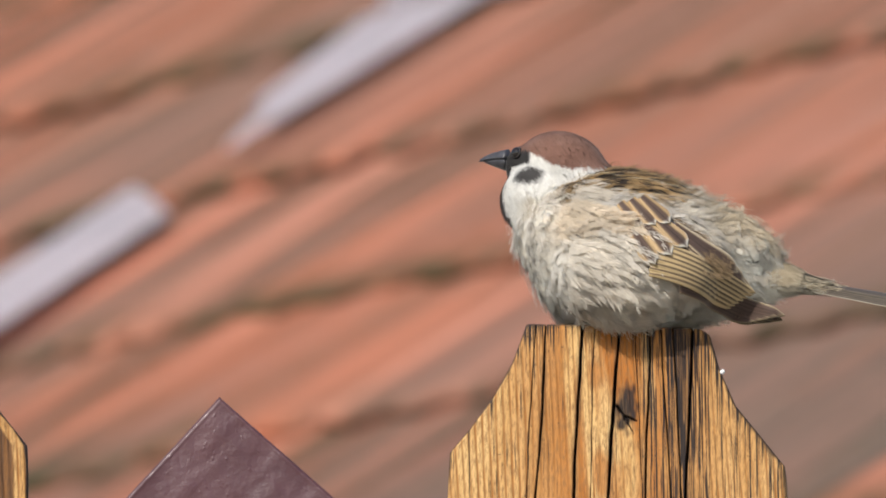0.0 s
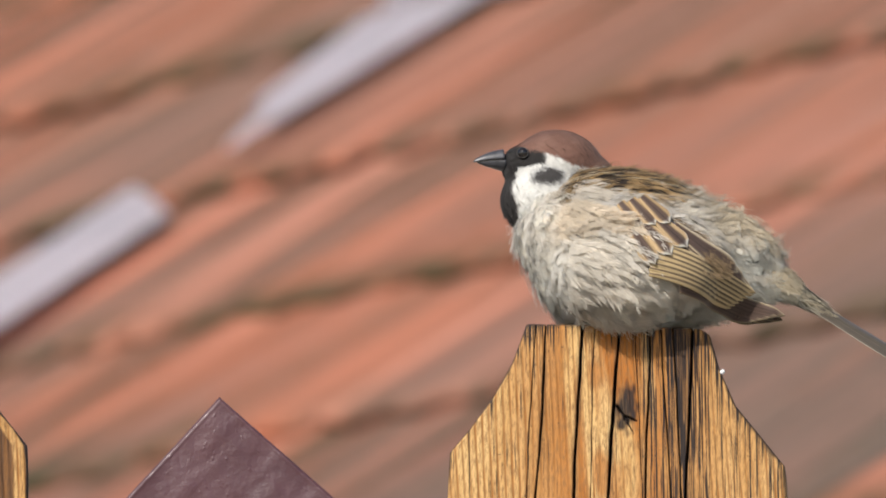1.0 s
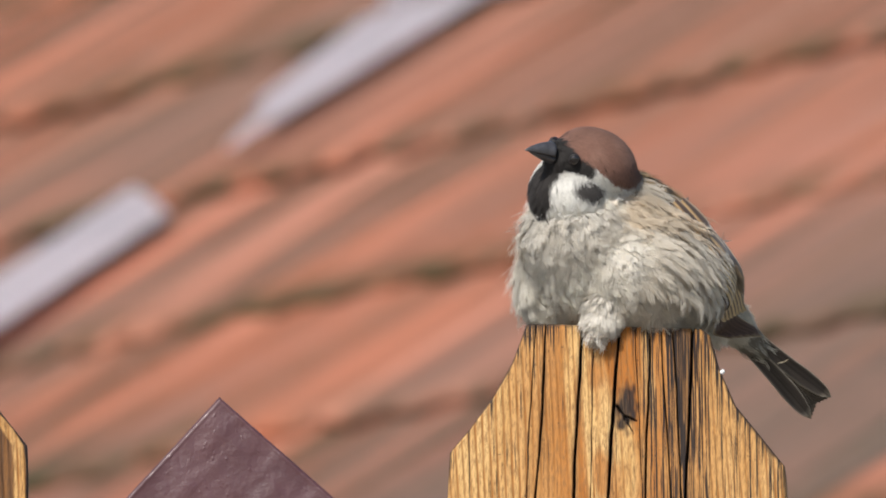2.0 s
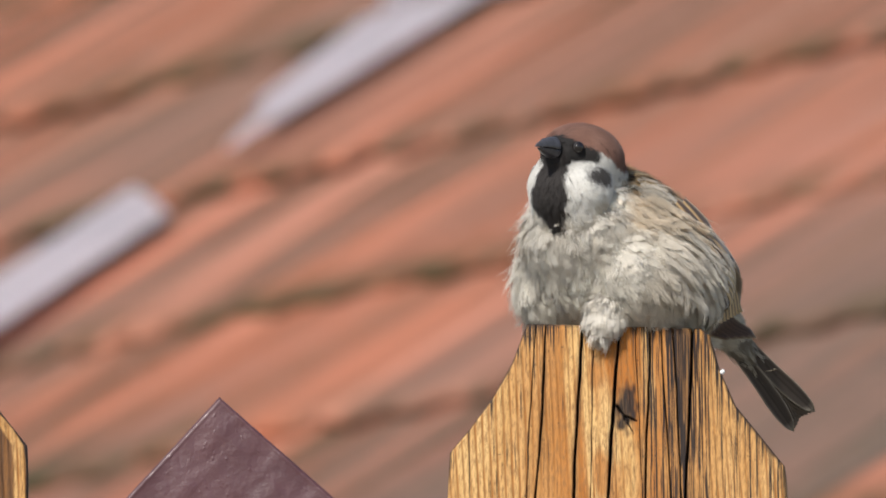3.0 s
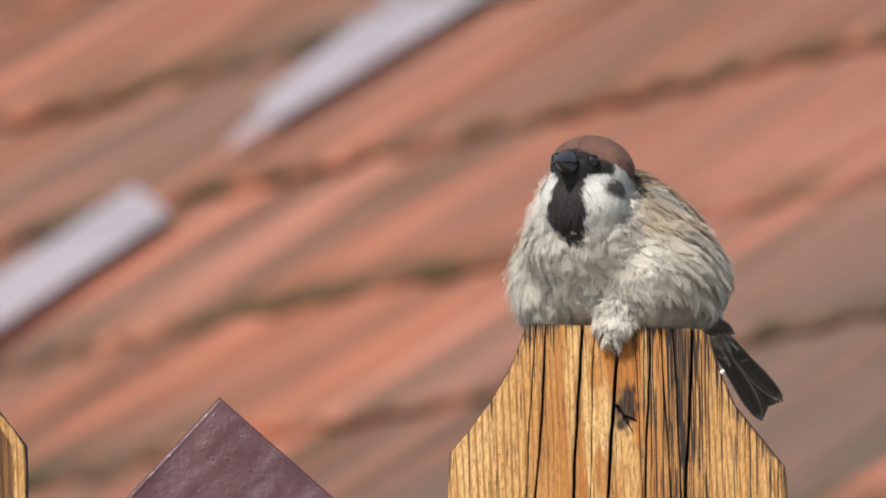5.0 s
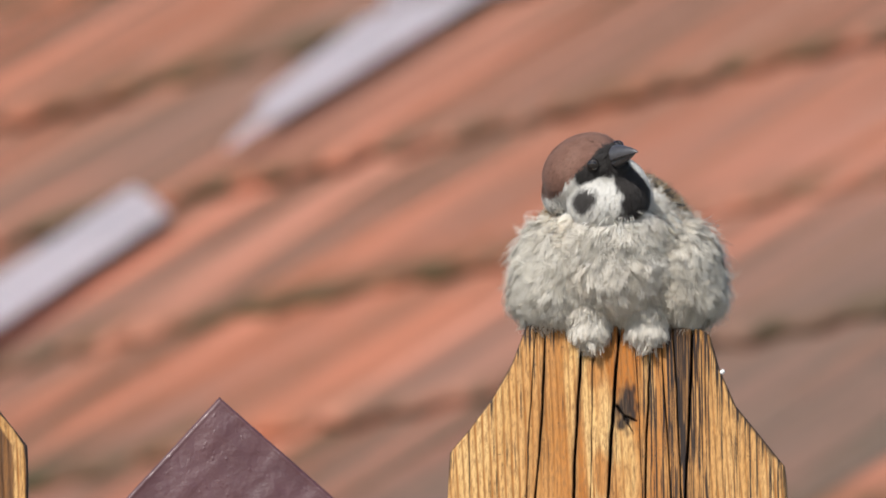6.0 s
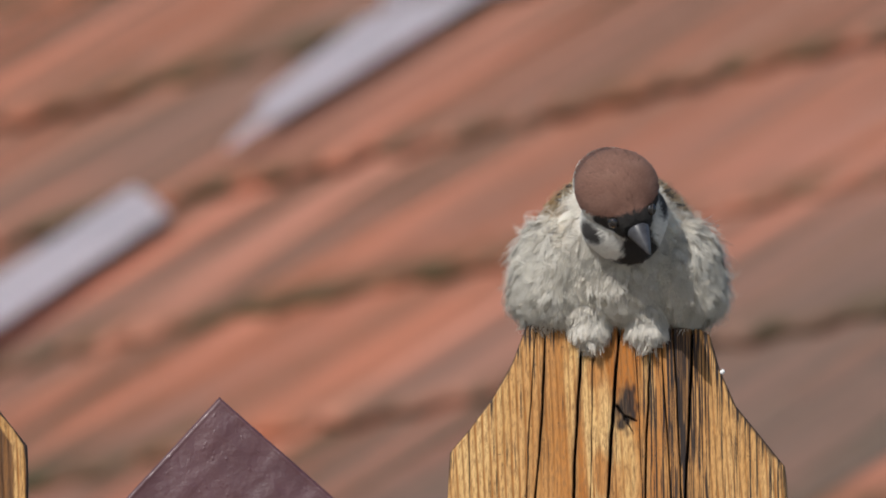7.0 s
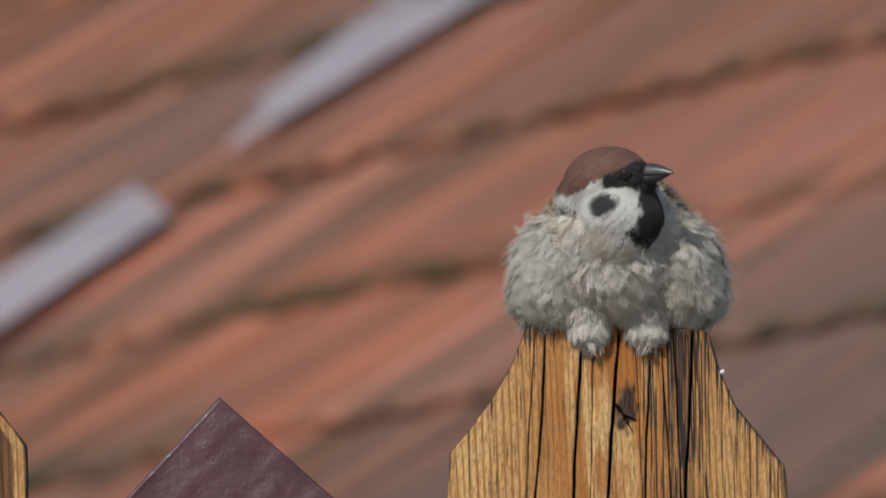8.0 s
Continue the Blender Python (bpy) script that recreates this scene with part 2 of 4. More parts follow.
def picket_mesh(greyed=False):
    """A wide pine picket with a shouldered top, deep drying cracks and a knot. Origin at the middle of its top edge, front face towards -y."""
    nx, thick = 601, 0.034
    zs = np.concatenate([np.linspace(0, -0.062, 200), np.linspace(-0.066, -1.95, 30)])
    left = np.interp(-zs, [0, 0.0125, 0.0245, 0.034, 0.0415, 0.055, 2], [-0.0293, -0.0338, -0.0405, -0.0475, -0.0538, -0.0545, -0.0550])
    right = np.interp(-zs, [0, 0.0020, 0.0140, 0.0260, 0.0460, 0.055, 2], [0.0262, 0.0290, 0.0322, 0.0372, 0.0527, 0.0531, 0.0540])
    s = np.linspace(0, 1, nx)
    X = left[:, None] + (right - left)[:, None] * s[None]
    Z = np.repeat(zs[:, None], nx, 1)
    slant = -0.0022 * (X + 0.0293) / 0.0555
    Z = Z + slant * np.exp(Z * 40)
    depth = np.zeros_like(X)
    stain = np.zeros_like(X)
    edge = np.minimum(X - left[:, None], right[:, None] - X)
    # main cracks: x at the top, drift per metre down, half width, depth, waviness
    cracks = [(-0.0228, -0.066, 0.00024, 0.004, 9), (-0.0119, -0.040, 0.00036, 0.007, 7), (0.0003, -0.064, 0.00036, 0.008, 5),
              (0.0098, -0.022, 0.00024, 0.005, 8), (0.0233, -0.032, 0.00034, 0.006, 6), (-0.0265, -0.05, 0.00015, 0.0010, 8),
              (0.0135, 0.05, 0.00018, 0.0020, 9), (0.0168, 0.06, 0.00020, 0.0022, 7), (-0.0075, -0.03, 0.00014, 0.0008, 7), (0.0055, 0.03, 0.00014, 0.0009, 6)]
    for x0, drift, hw, dp, wob in cracks:
        line = x0 - drift * Z + 0.00030 * np.sin(Z * 60 * wob / 6 + x0 * 900) + 0.00030 * (lattice(Z * 190, X * 0 + x0 * 900, 3) - 0.5)
        wide = 0.84 * hw * (0.7 + 0.6 * lattice(Z * 120, X * 0 + x0 * 700, 5))
        d = np.abs(X - line) / wide
        depth = np.maximum(depth, dp * np.clip(1.6 - d, 0, 1))
        stain = np.maximum(stain, np.clip(1.9 - d, 0, 1) * (0.95 if dp > 0.003 else 0.75))
        stain = np.maximum(stain, 0.38 * np.exp(-(d / 3.2) ** 2) * lattice(X * 900, Z * 70, 8) * 1.5 * (dp > 0.003))
    # late-wood lines, leaning a little, and broad orange bands
    lean = X + 0.055 * Z + 0.0008 * np.sin(Z * 26 + X * 60)
    phase = lean * 2 * math.pi / 0.0021 + 7.0 * lattice(lean * 75, Z * 6, 11) + 1.2 * lattice(lean * 400, Z * 60, 12)
    late = (0.5 + 0.5 * np.sin(phase)) ** 5 * (0.25 + 0.75 * lattice(X * 160, Z * 35, 13)) * (0.55 + 0.9 * lattice(X * 900, Z * 160, 26))
    late = np.clip(late * (0.85 + 0.40 * np.clip((-0.006 - X) / 0.012, 0, 1) + 0.35 * np.clip((X - 0.024) / 0.006, 0, 1)), 0, 1)
    orange = np.clip((0.16 + lattice(lean * 120, Z * 22, 14) * 0.7 + lattice(lean * 330, Z * 40, 24) * 0.3 - 0.46) * 5.5, 0, 1) * np.clip(1.25 - np.abs(X + 0.002) / 0.034, 0.25, 1)
    orange = np.maximum(orange, 0.75 * np.clip((lattice(lean * 210 + 9, Z * 62, 27) - 0.60) * 5, 0, 1) * np.clip(1.5 - np.abs(X) / 0.03, 0, 1))
    # black mildew in short streaks, mostly on the weather side and along the cut edges
    side = np.clip((X - 0.004) / 0.012, 0, 1) * np.clip((0.040 - X) / 0.014, 0.45, 1)
    wet = 0.20 + 0.68 * side + 0.40 * np.exp(-(edge / 0.004) ** 2) * np.clip((Z + 0.060) / 0.015, 0, 1) + 0.45 * np.clip(1 + Z / 0.012, 0, 1)
    wet = wet + 0.35 * np.exp(-((X - 0.0185) / 0.0045) ** 2)
    streak = lattice(X * 4300 + 60 * Z, Z * 75, 15) * 0.66 + lattice(X * 1300 + 30 * Z, Z * 44, 16) * 0.36
    stain = np.maximum(stain, np.clip((streak - 0.85 + 0.42 * np.clip(wet, 0, 1)) * 7.0, 0, 0.92))
    speck = lattice(X * 1300, Z * 900, 17)
    stain = np.maximum(stain, np.clip((speck - 0.90) * 9, 0, 0.55) * (lattice(X * 210, Z * 170, 25) > 0.55))
    # violet-grey weathered band between two cracks
    band = np.exp(-((X - 0.0200 + 0.02 * Z) / 0.0026) ** 2) * np.clip(1.25 + Z / 0.05, 0.3, 1)
    stain = np.maximum(stain, band * (0.40 + 0.5 * lattice(X * 2600 + 40 * Z, Z * 60, 18)))
    # knot beside the middle crack
    kd = np.hypot((X - 0.0022 - 0.05 * (Z + 0.03)) / 0.0036, (Z + 0.0275) / 0.0074) + 0.7 * (lattice(X * 800, Z * 330, 19) - 0.5)
    stain = np.maximum(stain, np.clip((1.20 - kd) * 2.2, 0, 0.95) * (0.72 + 0.28 * lattice(X * 2600, Z * 500, 20)))
    bent = 0.0007 * (lattice(X * 700, Z * 700, 21) - 0.5)
    for x0, z0, x1, z1, hw in ((-0.0006, -0.0268, 0.0022, -0.0312, 0.0003), (0.0018, -0.0304, 0.0058, -0.0316, 0.00028), (0.0022, -0.0312, 0.0046, -0.0350, 0.00022)):
        f = np.clip(((X - x0) * (x1 - x0) + (Z - z0) * (z1 - z0)) / ((x1 - x0) ** 2 + (z1 - z0) ** 2), 0, 1)
        gap = np.hypot(X - x0 - f * (x1 - x0) + bent, Z - z0 - f * (z1 - z0) + bent) / (hw * (1.2 - 0.7 * f))
        depth = np.maximum(depth, 0.0022 * np.clip(1.5 - gap, 0, 1))
        stain = np.maximum(stain, np.clip(1.9 - gap, 0, 1) * 0.97)
    # dark rim of the saw cuts
    rim = np.clip(1 - edge / (0.0005 + 0.0022 * lattice(Z * 260, X * 40, 22) ** 2), 0, 1) * np.clip((Z + 0.056) / 0.012, 0, 1)
    rim = np.maximum(rim, np.clip(1 + Z / (0.0006 + 0.002 * lattice(X * 500, Z * 0, 23)), 0, 1))
    stain = np.maximum(stain, rim * 0.88)
    if greyed:
        # the shoulder has gone grey-brown but for one bright strip along the edge
        off_edge = right[:, None] - X + 0.0012 * (lattice(Z * 150, X * 0, 28) - 0.5)
        old = np.clip((off_edge - 0.0042) / 0.0008, 0, 1) * (0.30 + 0.45 * lattice(X * 1900 + 30 * Z, Z * 55, 29)) + 0.5 * np.clip((Z + 0.030) / 0.010, 0, 1)
        stain = np.maximum(stain * np.clip((0.0012 - off_edge) / 0.0004 + (off_edge > 0.0042), 0.15, 1), np.clip(old, 0, 0.85))
        stain = np.maximum(stain, np.clip(1.6 - off_edge / 0.0008, 0, 0.95))
        orange = np.maximum(orange, np.clip((off_edge - 0.0042) / 0.0008, 0, 1) * 0.8)
    grain = 0.00022 * late - 0.00014 * lattice(X * 1500, Z * 42, 15)
    round_off = 0.0012 * np.clip(1 - edge / 0.0012, 0, 1) ** 2 + 0.0012 * np.clip(1 + Z / 0.0012, 0, 1) ** 2
    Y = depth + grain + round_off
    nz = len(zs)
    front = np.stack([X, Y, Z], -1).reshape(-1, 3)
    back = np.stack([X, np.full_like(X, thick), Z], -1)[:, ::15].reshape(-1, 3)
    nb = len(s[::15])
    faces = [tuple(f) for f in grid_faces(nz, nx)[:, ::-1]]
    off = len(front)
    faces += [tuple(f) for f in grid_faces(nz, nb, base=off)]
    for i in range(nz - 1):
        faces.append((i * nx, off + i * nb, off + (i + 1) * nb, (i + 1) * nx)[::-1])
        faces.append((i * nx + nx - 1, (i + 1) * nx + nx - 1, off + (i + 1) * nb + nb - 1, off + i * nb + nb - 1)[::-1])
    for j in range(nb - 1):
        strip = list(range(j * 15, j * 15 + 16))
        faces.append(tuple(strip) + (off + j + 1, off + j))
    wear = np.zeros((len(front) + len(back), 3))
    wear[:off, 0], wear[:off, 1], wear[:off, 2] = 1 - (1 - np.clip(stain, 0, 1).ravel()) ** 1.6, orange.ravel(), np.clip(late, 0, 1).ravel()
    wear[off:, 0] = 0.72
    return mesh_of("picket", np.concatenate([front, back]), faces, WOOD, wear, "wear", smooth=True)


def painted_picket(parent):
    """A pointed board under thick, slightly sagging paint."""
    n = 200
    half, tall = 0.0608, 0.060
    u = np.linspace(-1, 1, n)
    zs = np.concatenate([np.linspace(0, -tall, 150), np.linspace(-tall - 0.01, -1.92, 12)])
    w = np.clip(-zs / tall, 0.004, 1) * half
    X = w[:, None] * u[None]
    Z = np.repeat(zs[:, None], n, 1)
    edge = (w[:, None] - np.abs(X)) * 0.74
    sag = sum(k * np.sin(X * u + Z * w + f) for k, u, w, f in ((0.00016, 190, 130, 0), (0.00014, -240, 170, 1), (0.00012, 90, 310, 2), (0.00009, 420, -260, 3), (0.00007, 510, 470, 4), (0.00006, -380, 610, 5), (0.00004, 900, 350, 1), (0.00004, -700, 820, 2)))
    rng = np.random.default_rng(8)
    for i in range(110):
        cx, cz, r = rng.uniform(-0.04, 0.04), rng.uniform(-0.06, -0.004), rng.uniform(0.00016, 0.00045)
        sag = sag - 0.00024 * np.clip(1.3 - np.hypot(X - cx, Z - cz) / r, 0, 1)
    sag = sag * 0.8 + 0.00007 * (lattice(X * 420 + 7, Z * 420, 31) - 0.5) + 0.00010 * np.clip(lattice(X * 230 + 3, Z * 300, 32) - 0.62, 0, 1) / 0.38
    lip = 0.0010 * np.clip(1 - edge / 0.0008, 0, 1) ** 2 - 0.00012 * np.exp(-((edge - 0.0013) / 0.0005) ** 2)
    Y = sag + lip
    nz = len(zs)
    front = np.stack([X, Y, Z], -1).reshape(-1, 3)
    back = np.stack([X[:, ::n - 1], np.full((nz, 2), 0.02), Z[:, ::n - 1]], -1).reshape(-1, 3)
    off = len(front)
    faces = [tuple(f) for f in grid_faces(nz, n)[:, ::-1]]
    for i in range(nz - 1):
        a, b = off + 2 * i, off + 2 * i + 2
        faces += [(a, a + 1, b + 1, b), (i * n, (i + 1) * n, b, a), (i * n + n - 1, a + 1, b + 1, (i + 1) * n + n - 1)]
    return put("painted_picket", mesh_of("painted_picket", np.concatenate([front, back]), faces, PAINT), parent, "pointed board in glossy brown-violet paint")


def build_fence():
    fence = tagged(new("fence"), "garden fence of cracked yellow pine and brown-violet painted pickets", "fence")
    fence.location = (0, 0, 0)
    me = picket_mesh()
    p = put("picket", me, fence, "shoulder-topped weathered pine picket with deep cracks")
    p.matrix_basis = pose(0.0559, 0, 1.9512, 0, 0, -2.5)
    q = put("picket", picket_mesh(True), fence, "grey-brown weathered pine picket with a bright edge")
    q.matrix_basis = pose(-0.1848, 0, 1.9584, 0, 0, 1.6)
    d = painted_picket(fence)
    d.matrix_basis = pose(-0.0711, 0.0, 1.9273, 0, -3.2, 2)
    for z in (0.5, 1.6):
        r = part("rail", box(-0.26, 0.14, 0.037, 0.077, z - 0.04, z + 0.04, 0.003), TIMBER, fence, "horizontal timber rail")
    # a tiny uneven white bead at the picket's right edge
    bm = bmesh.new()
    bmesh.ops.create_icosphere(bm, subdivisions=2, radius=0.0008)
    for v in bm.verts:
        v.co *= 1 + 0.35 * noise.noise(v.co * 2600)
    k = part("lint_speck", bm, WHITE_SPECK, fence, "tiny white speck by the picket's edge")
    k.location = (0.0889, -0.0008, 1.9352)
    return fence


build_fence()


# ---- house with the tiled roof ----
def build_house():
    turn, pitch, gauge, wide = 52.0, 32.5, 0.32, 0.2
    p0 = EYE + 9.7 * (AIM - EYE).normalized()
    a = radians(pitch)
    rot = Matrix.Rotation(radians(-turn), 4, "Z")
    # house space: x along the courses, y up the slope, z up; origin on the roof
    house = tagged(new("house"), "low plastered house with a mossy terracotta tiled roof", "house")
    house.matrix_basis = Matrix.Translation((p0.x, p0.y, 0)) @ rot
    z0 = p0.z
    slope = Matrix.Translation((0, 0, z0)) @ Matrix.Rotation(a, 4, "X")
    up0, up1 = -1.33, 1.87
    run0, run1 = up0 * math.cos(a), up1 * math.cos(a)
    eave, ridge = z0 + up0 * math.sin(a), z0 + up1 * math.sin(a)
    depth = 2 * (run1 - run0)
    # walls with a gable
    bm = bmesh.new()
    x0, x1, y0, y1 = -1.85, 1.85, run0 + 0.35, run0 + depth - 0.35
    top = eave + 0.35 * math.tan(a) - 0.14
    prof = [(y0, -0.1), (y1, -0.1), (y1, top), ((y0 + y1) / 2, ridge - 0.14), (y0, top)]
    va = [bm.verts.new((x0, y, z)) for y, z in prof]
    vb = [bm.verts.new((x1, y, z)) for y, z in prof]
    bm.faces.new(va[::-1])
    bm.faces.new(vb)
    for i in range(5):
        bm.faces.new((va[i], va[(i + 1) % 5], vb[(i + 1) % 5], vb[i]))
    part("wall", bm, PLASTER, house, "rendered house wall")
    # roof deck: two boarded slopes
    deck = part("roof", box(-2.0, 2.0, up0 + 0.03, up1, -0.075, -0.045), TIMBER, house, "boarded roof slope under the tiles")
    deck.matrix_basis = slope
    back = part("roof", box(-2.0, 2.0, up0 + 0.03, up1, -0.075, -0.02), TILE, house, "far roof slope")
    back.matrix_basis = Matrix.Translation((0, 2 * run1, 0)) @ Matrix.Rotation(math.pi, 4, "Z") @ slope
    # one tile: two rolls across, thick lower edge, head tucked under the next course
    nu, nv = 9, 31
    v = np.linspace(0, 1, nv)
    wave = 0.0014 * np.cos(v * 6 * math.pi) + 0.002 * np.exp(-(v / 0.08) ** 2) + 0.002 * np.exp(-((1 - v) / 0.06) ** 2)
    u = np.array([0, 0.006, 0.02, 0.06, 0.14, 0.22, 0.29, 0.335, 0.38])
    drop = np.interp(u, [0, 0.006, 0.02, 0.38], [-0.004, 0.0, 0.0, 0.0])
    X = np.repeat((v * wide * 1.02)[None], nu, 0)
    Yt = np.repeat(u[:, None], nv, 1)
    lift = 0.012 - 0.012 * Yt / 0.32
    Zt = wave[None] + lift + drop[:, None]
    topv = np.stack([X, Yt, Zt], -1).reshape(-1, 3)
    botv = np.stack([X, Yt, Zt - 0.009], -1).reshape(-1, 3)
    f = grid_faces(nu, nv)[:, ::-1]
    off = len(topv)
    faces = [tuple(q) for q in f] + [tuple(q[::-1] + off) for q in f]
    for j in range(nv - 1):
        faces.append((j, j + 1, off + j + 1, off + j))
    for i in range(nu - 1):
        faces.append((i * nv, off + i * nv, off + (i + 1) * nv, (i + 1) * nv))
        k = nv - 1
        faces.append((i * nv + k, (i + 1) * nv + k, off + (i + 1) * nv + k, off + i * nv + k))
    pts = np.concatenate([topv, botv])
    wear = np.zeros((len(pts), 3))
    wear[:, 0] = np.clip(1 - pts[:, 1] / 0.05, 0, 1) ** 0.7
    wear[off:, 0] = 1.0
    tile = mesh_of("tile", pts, faces, TILE, wear, "wear")
    rng = random.Random(11)
    for r in range(10):
        for c in range(20):
            o = put("tile", tile, house)
            o.matrix_basis = slope @ pose(-1.98 + c * wide + rng.uniform(-0.004, 0.004), up0 + r * gauge + (0.05 if r == 3 else 0) + rng.uniform(-0.006, 0.006), rng.uniform(-0.002, 0.002) - 0.008,
                                          rng.uniform(-0.5, 0.5), rng.uniform(-0.5, 0.5), rng.uniform(-0.5, 0.5))
    # pale zinc strips lying on one line of tiles, a piece for each course
    for ya, yb, xa, xb, ha, hb in STRIPS:
        r = math.floor((ya - up0) / gauge + 0.05)
        y0r = up0 + r * gauge
        bm = bmesh.new()
        m, k = 9, 8
        rows = []
        for f in np.linspace(0, 1, k):
            y = ya + (yb - ya) * f
            zz = 0.021 - 0.012 * (y - y0r) / gauge
            mid, half = xa + (xb - xa) * f, ha + (hb - ha) * f
            rows.append([bm.verts.new((mid + half * q, y + 0.05 * q * (f - 1) * (ya == 0.345) - 0.045 * q * f * (yb == 0.245) , zz + 0.004 * math.cos(q * 1.5))) for q in np.linspace(-1, 1, m)])
        if abs(ya - y0r) < 0.02:
            rows.insert(0, [bm.verts.new((v.co.x, v.co.y - 0.002, v.co.z - 0.018)) for v in rows[0]])
        for i in range(len(rows) - 1):
            for j in range(m - 1):
                bm.faces.new((rows[i][j], rows[i][j + 1], rows[i + 1][j + 1], rows[i + 1][j]))
        bmesh.ops.solidify(bm, geom=bm.faces[:], thickness=0.0015)
        strip = part("flashing_strip", bm, ZINC, house, "pale weathered zinc strip")
        strip.matrix_basis = slope


# pale strips: from and to up the slope, middle and half width at each end
STRIPS = [(-0.37, -0.043, -0.454, -0.529, 0.072, 0.07), (-0.05, 0.245, -0.531, -0.595, 0.070, 0.072), (0.345, 0.40, -0.582, -0.603, 0.022, 0.048), (0.40, 0.597, -0.603, -0.650, 0.048, 0.083),
          (0.59, 0.917, -0.611, -0.686, 0.086, 0.086), (0.91, 1.20, -0.668, -0.733, 0.084, 0.084)]
build_house()


# ---- sparrow ----
MM = 0.001


def hash_noise(P, scale, seed):
    """Smooth noise from -1 to 1 at each row of P."""
    r = np.random.default_rng(seed)
    out = 0
    for i in range(7):
        k = r.normal(size=3) * scale
        out = out + np.sin(P @ k + r.uniform(0, 6.28))
    return out / 3.2


def sphere_points(n, seed):
    i = np.arange(n) + 0.5
    r = np.random.default_rng(seed)
    phi = i * 2.399963 + r.normal(size=n) * 0.05
    z = 1 - 2 * i / n + r.normal(size=n) * 0.25 / math.sqrt(n)
    z = np.clip(z, -1, 1)
    s = np.sqrt(1 - z * z)
    return np.stack([s * np.cos(phi), s * np.sin(phi), z], -1)


class Form:
    """A round body as the soft union of ellipsoids, seen from an inner centre. Each: centre, radii, nose-up degrees."""

    def __init__(self, centre, blobs, soft=1.6):
        self.c, self.soft = np.array(centre, float), soft
        self.blobs = []
        for c, r, up in blobs:
            a = radians(up)
            m = np.array([[math.cos(a), 0, math.sin(a)], [0, 1, 0], [-math.sin(a), 0, math.cos(a)]])
            self.blobs.append((np.array(c, float) - self.c, m / np.array(r, float)[:, None]))

    def radius(self, d):
        total = 0
        best = np.zeros(len(d))
        rs = []
        for o, m in self.blobs:
            e, f = d @ m.T, m @ o
            a, b, c = (e * e).sum(1), -2 * (e @ f), f @ f - 1
            q = b * b - 4 * a * c
            rs.append(np.where(q > 0, (-b + np.sqrt(np.maximum(q, 0))) / (2 * a), 0))
        rs = np.array(rs)
        best = rs.max(0)
        return best + self.soft * np.log(np.exp((rs - best) / self.soft).sum(0))

    def points(self, d):
        return self.c + d * self.radius(d)[:, None]

    def surface(self, d):
        """Points and outward normals for directions d."""
        d = d / np.linalg.norm(d, axis=1, keepdims=True)
        h = np.where(np.abs(d[:, 2:3]) < 0.9, np.array([[0, 0, 1.0]]), np.array([[1.0, 0, 0]]))
        u = np.cross(d, h)
        u /= np.linalg.norm(u, axis=1, keepdims=True)
        v = np.cross(d, u)
        p = self.points(d)
        e = 0.02

        def at(w):
            w = d + e * w
            return self.points(w / np.linalg.norm(w, axis=1, keepdims=True))

        n = np.cross(at(u) - at(-u), at(v) - at(-v))
        n /= np.linalg.norm(n, axis=1, keepdims=True)
        n *= np.sign((n * d).sum(1, keepdims=True))
        return p, n

    def skin(self, inset, nu=48, nv=64):
        t = np.linspace(0, math.pi, nu)
        a = np.linspace(0, 2 * math.pi, nv, endpoint=False)
        T, A = np.meshgrid(t, a, indexing="ij")
        d = np.stack([np.sin(T) * np.cos(A), np.sin(T) * np.sin(A), np.cos(T)], -1).reshape(-1, 3)
        p = self.c + d * (self.radius(d) - inset)[:, None]
        return p, grid_faces(nu, nv, True)[:, ::-1]


CRISP = 0.05


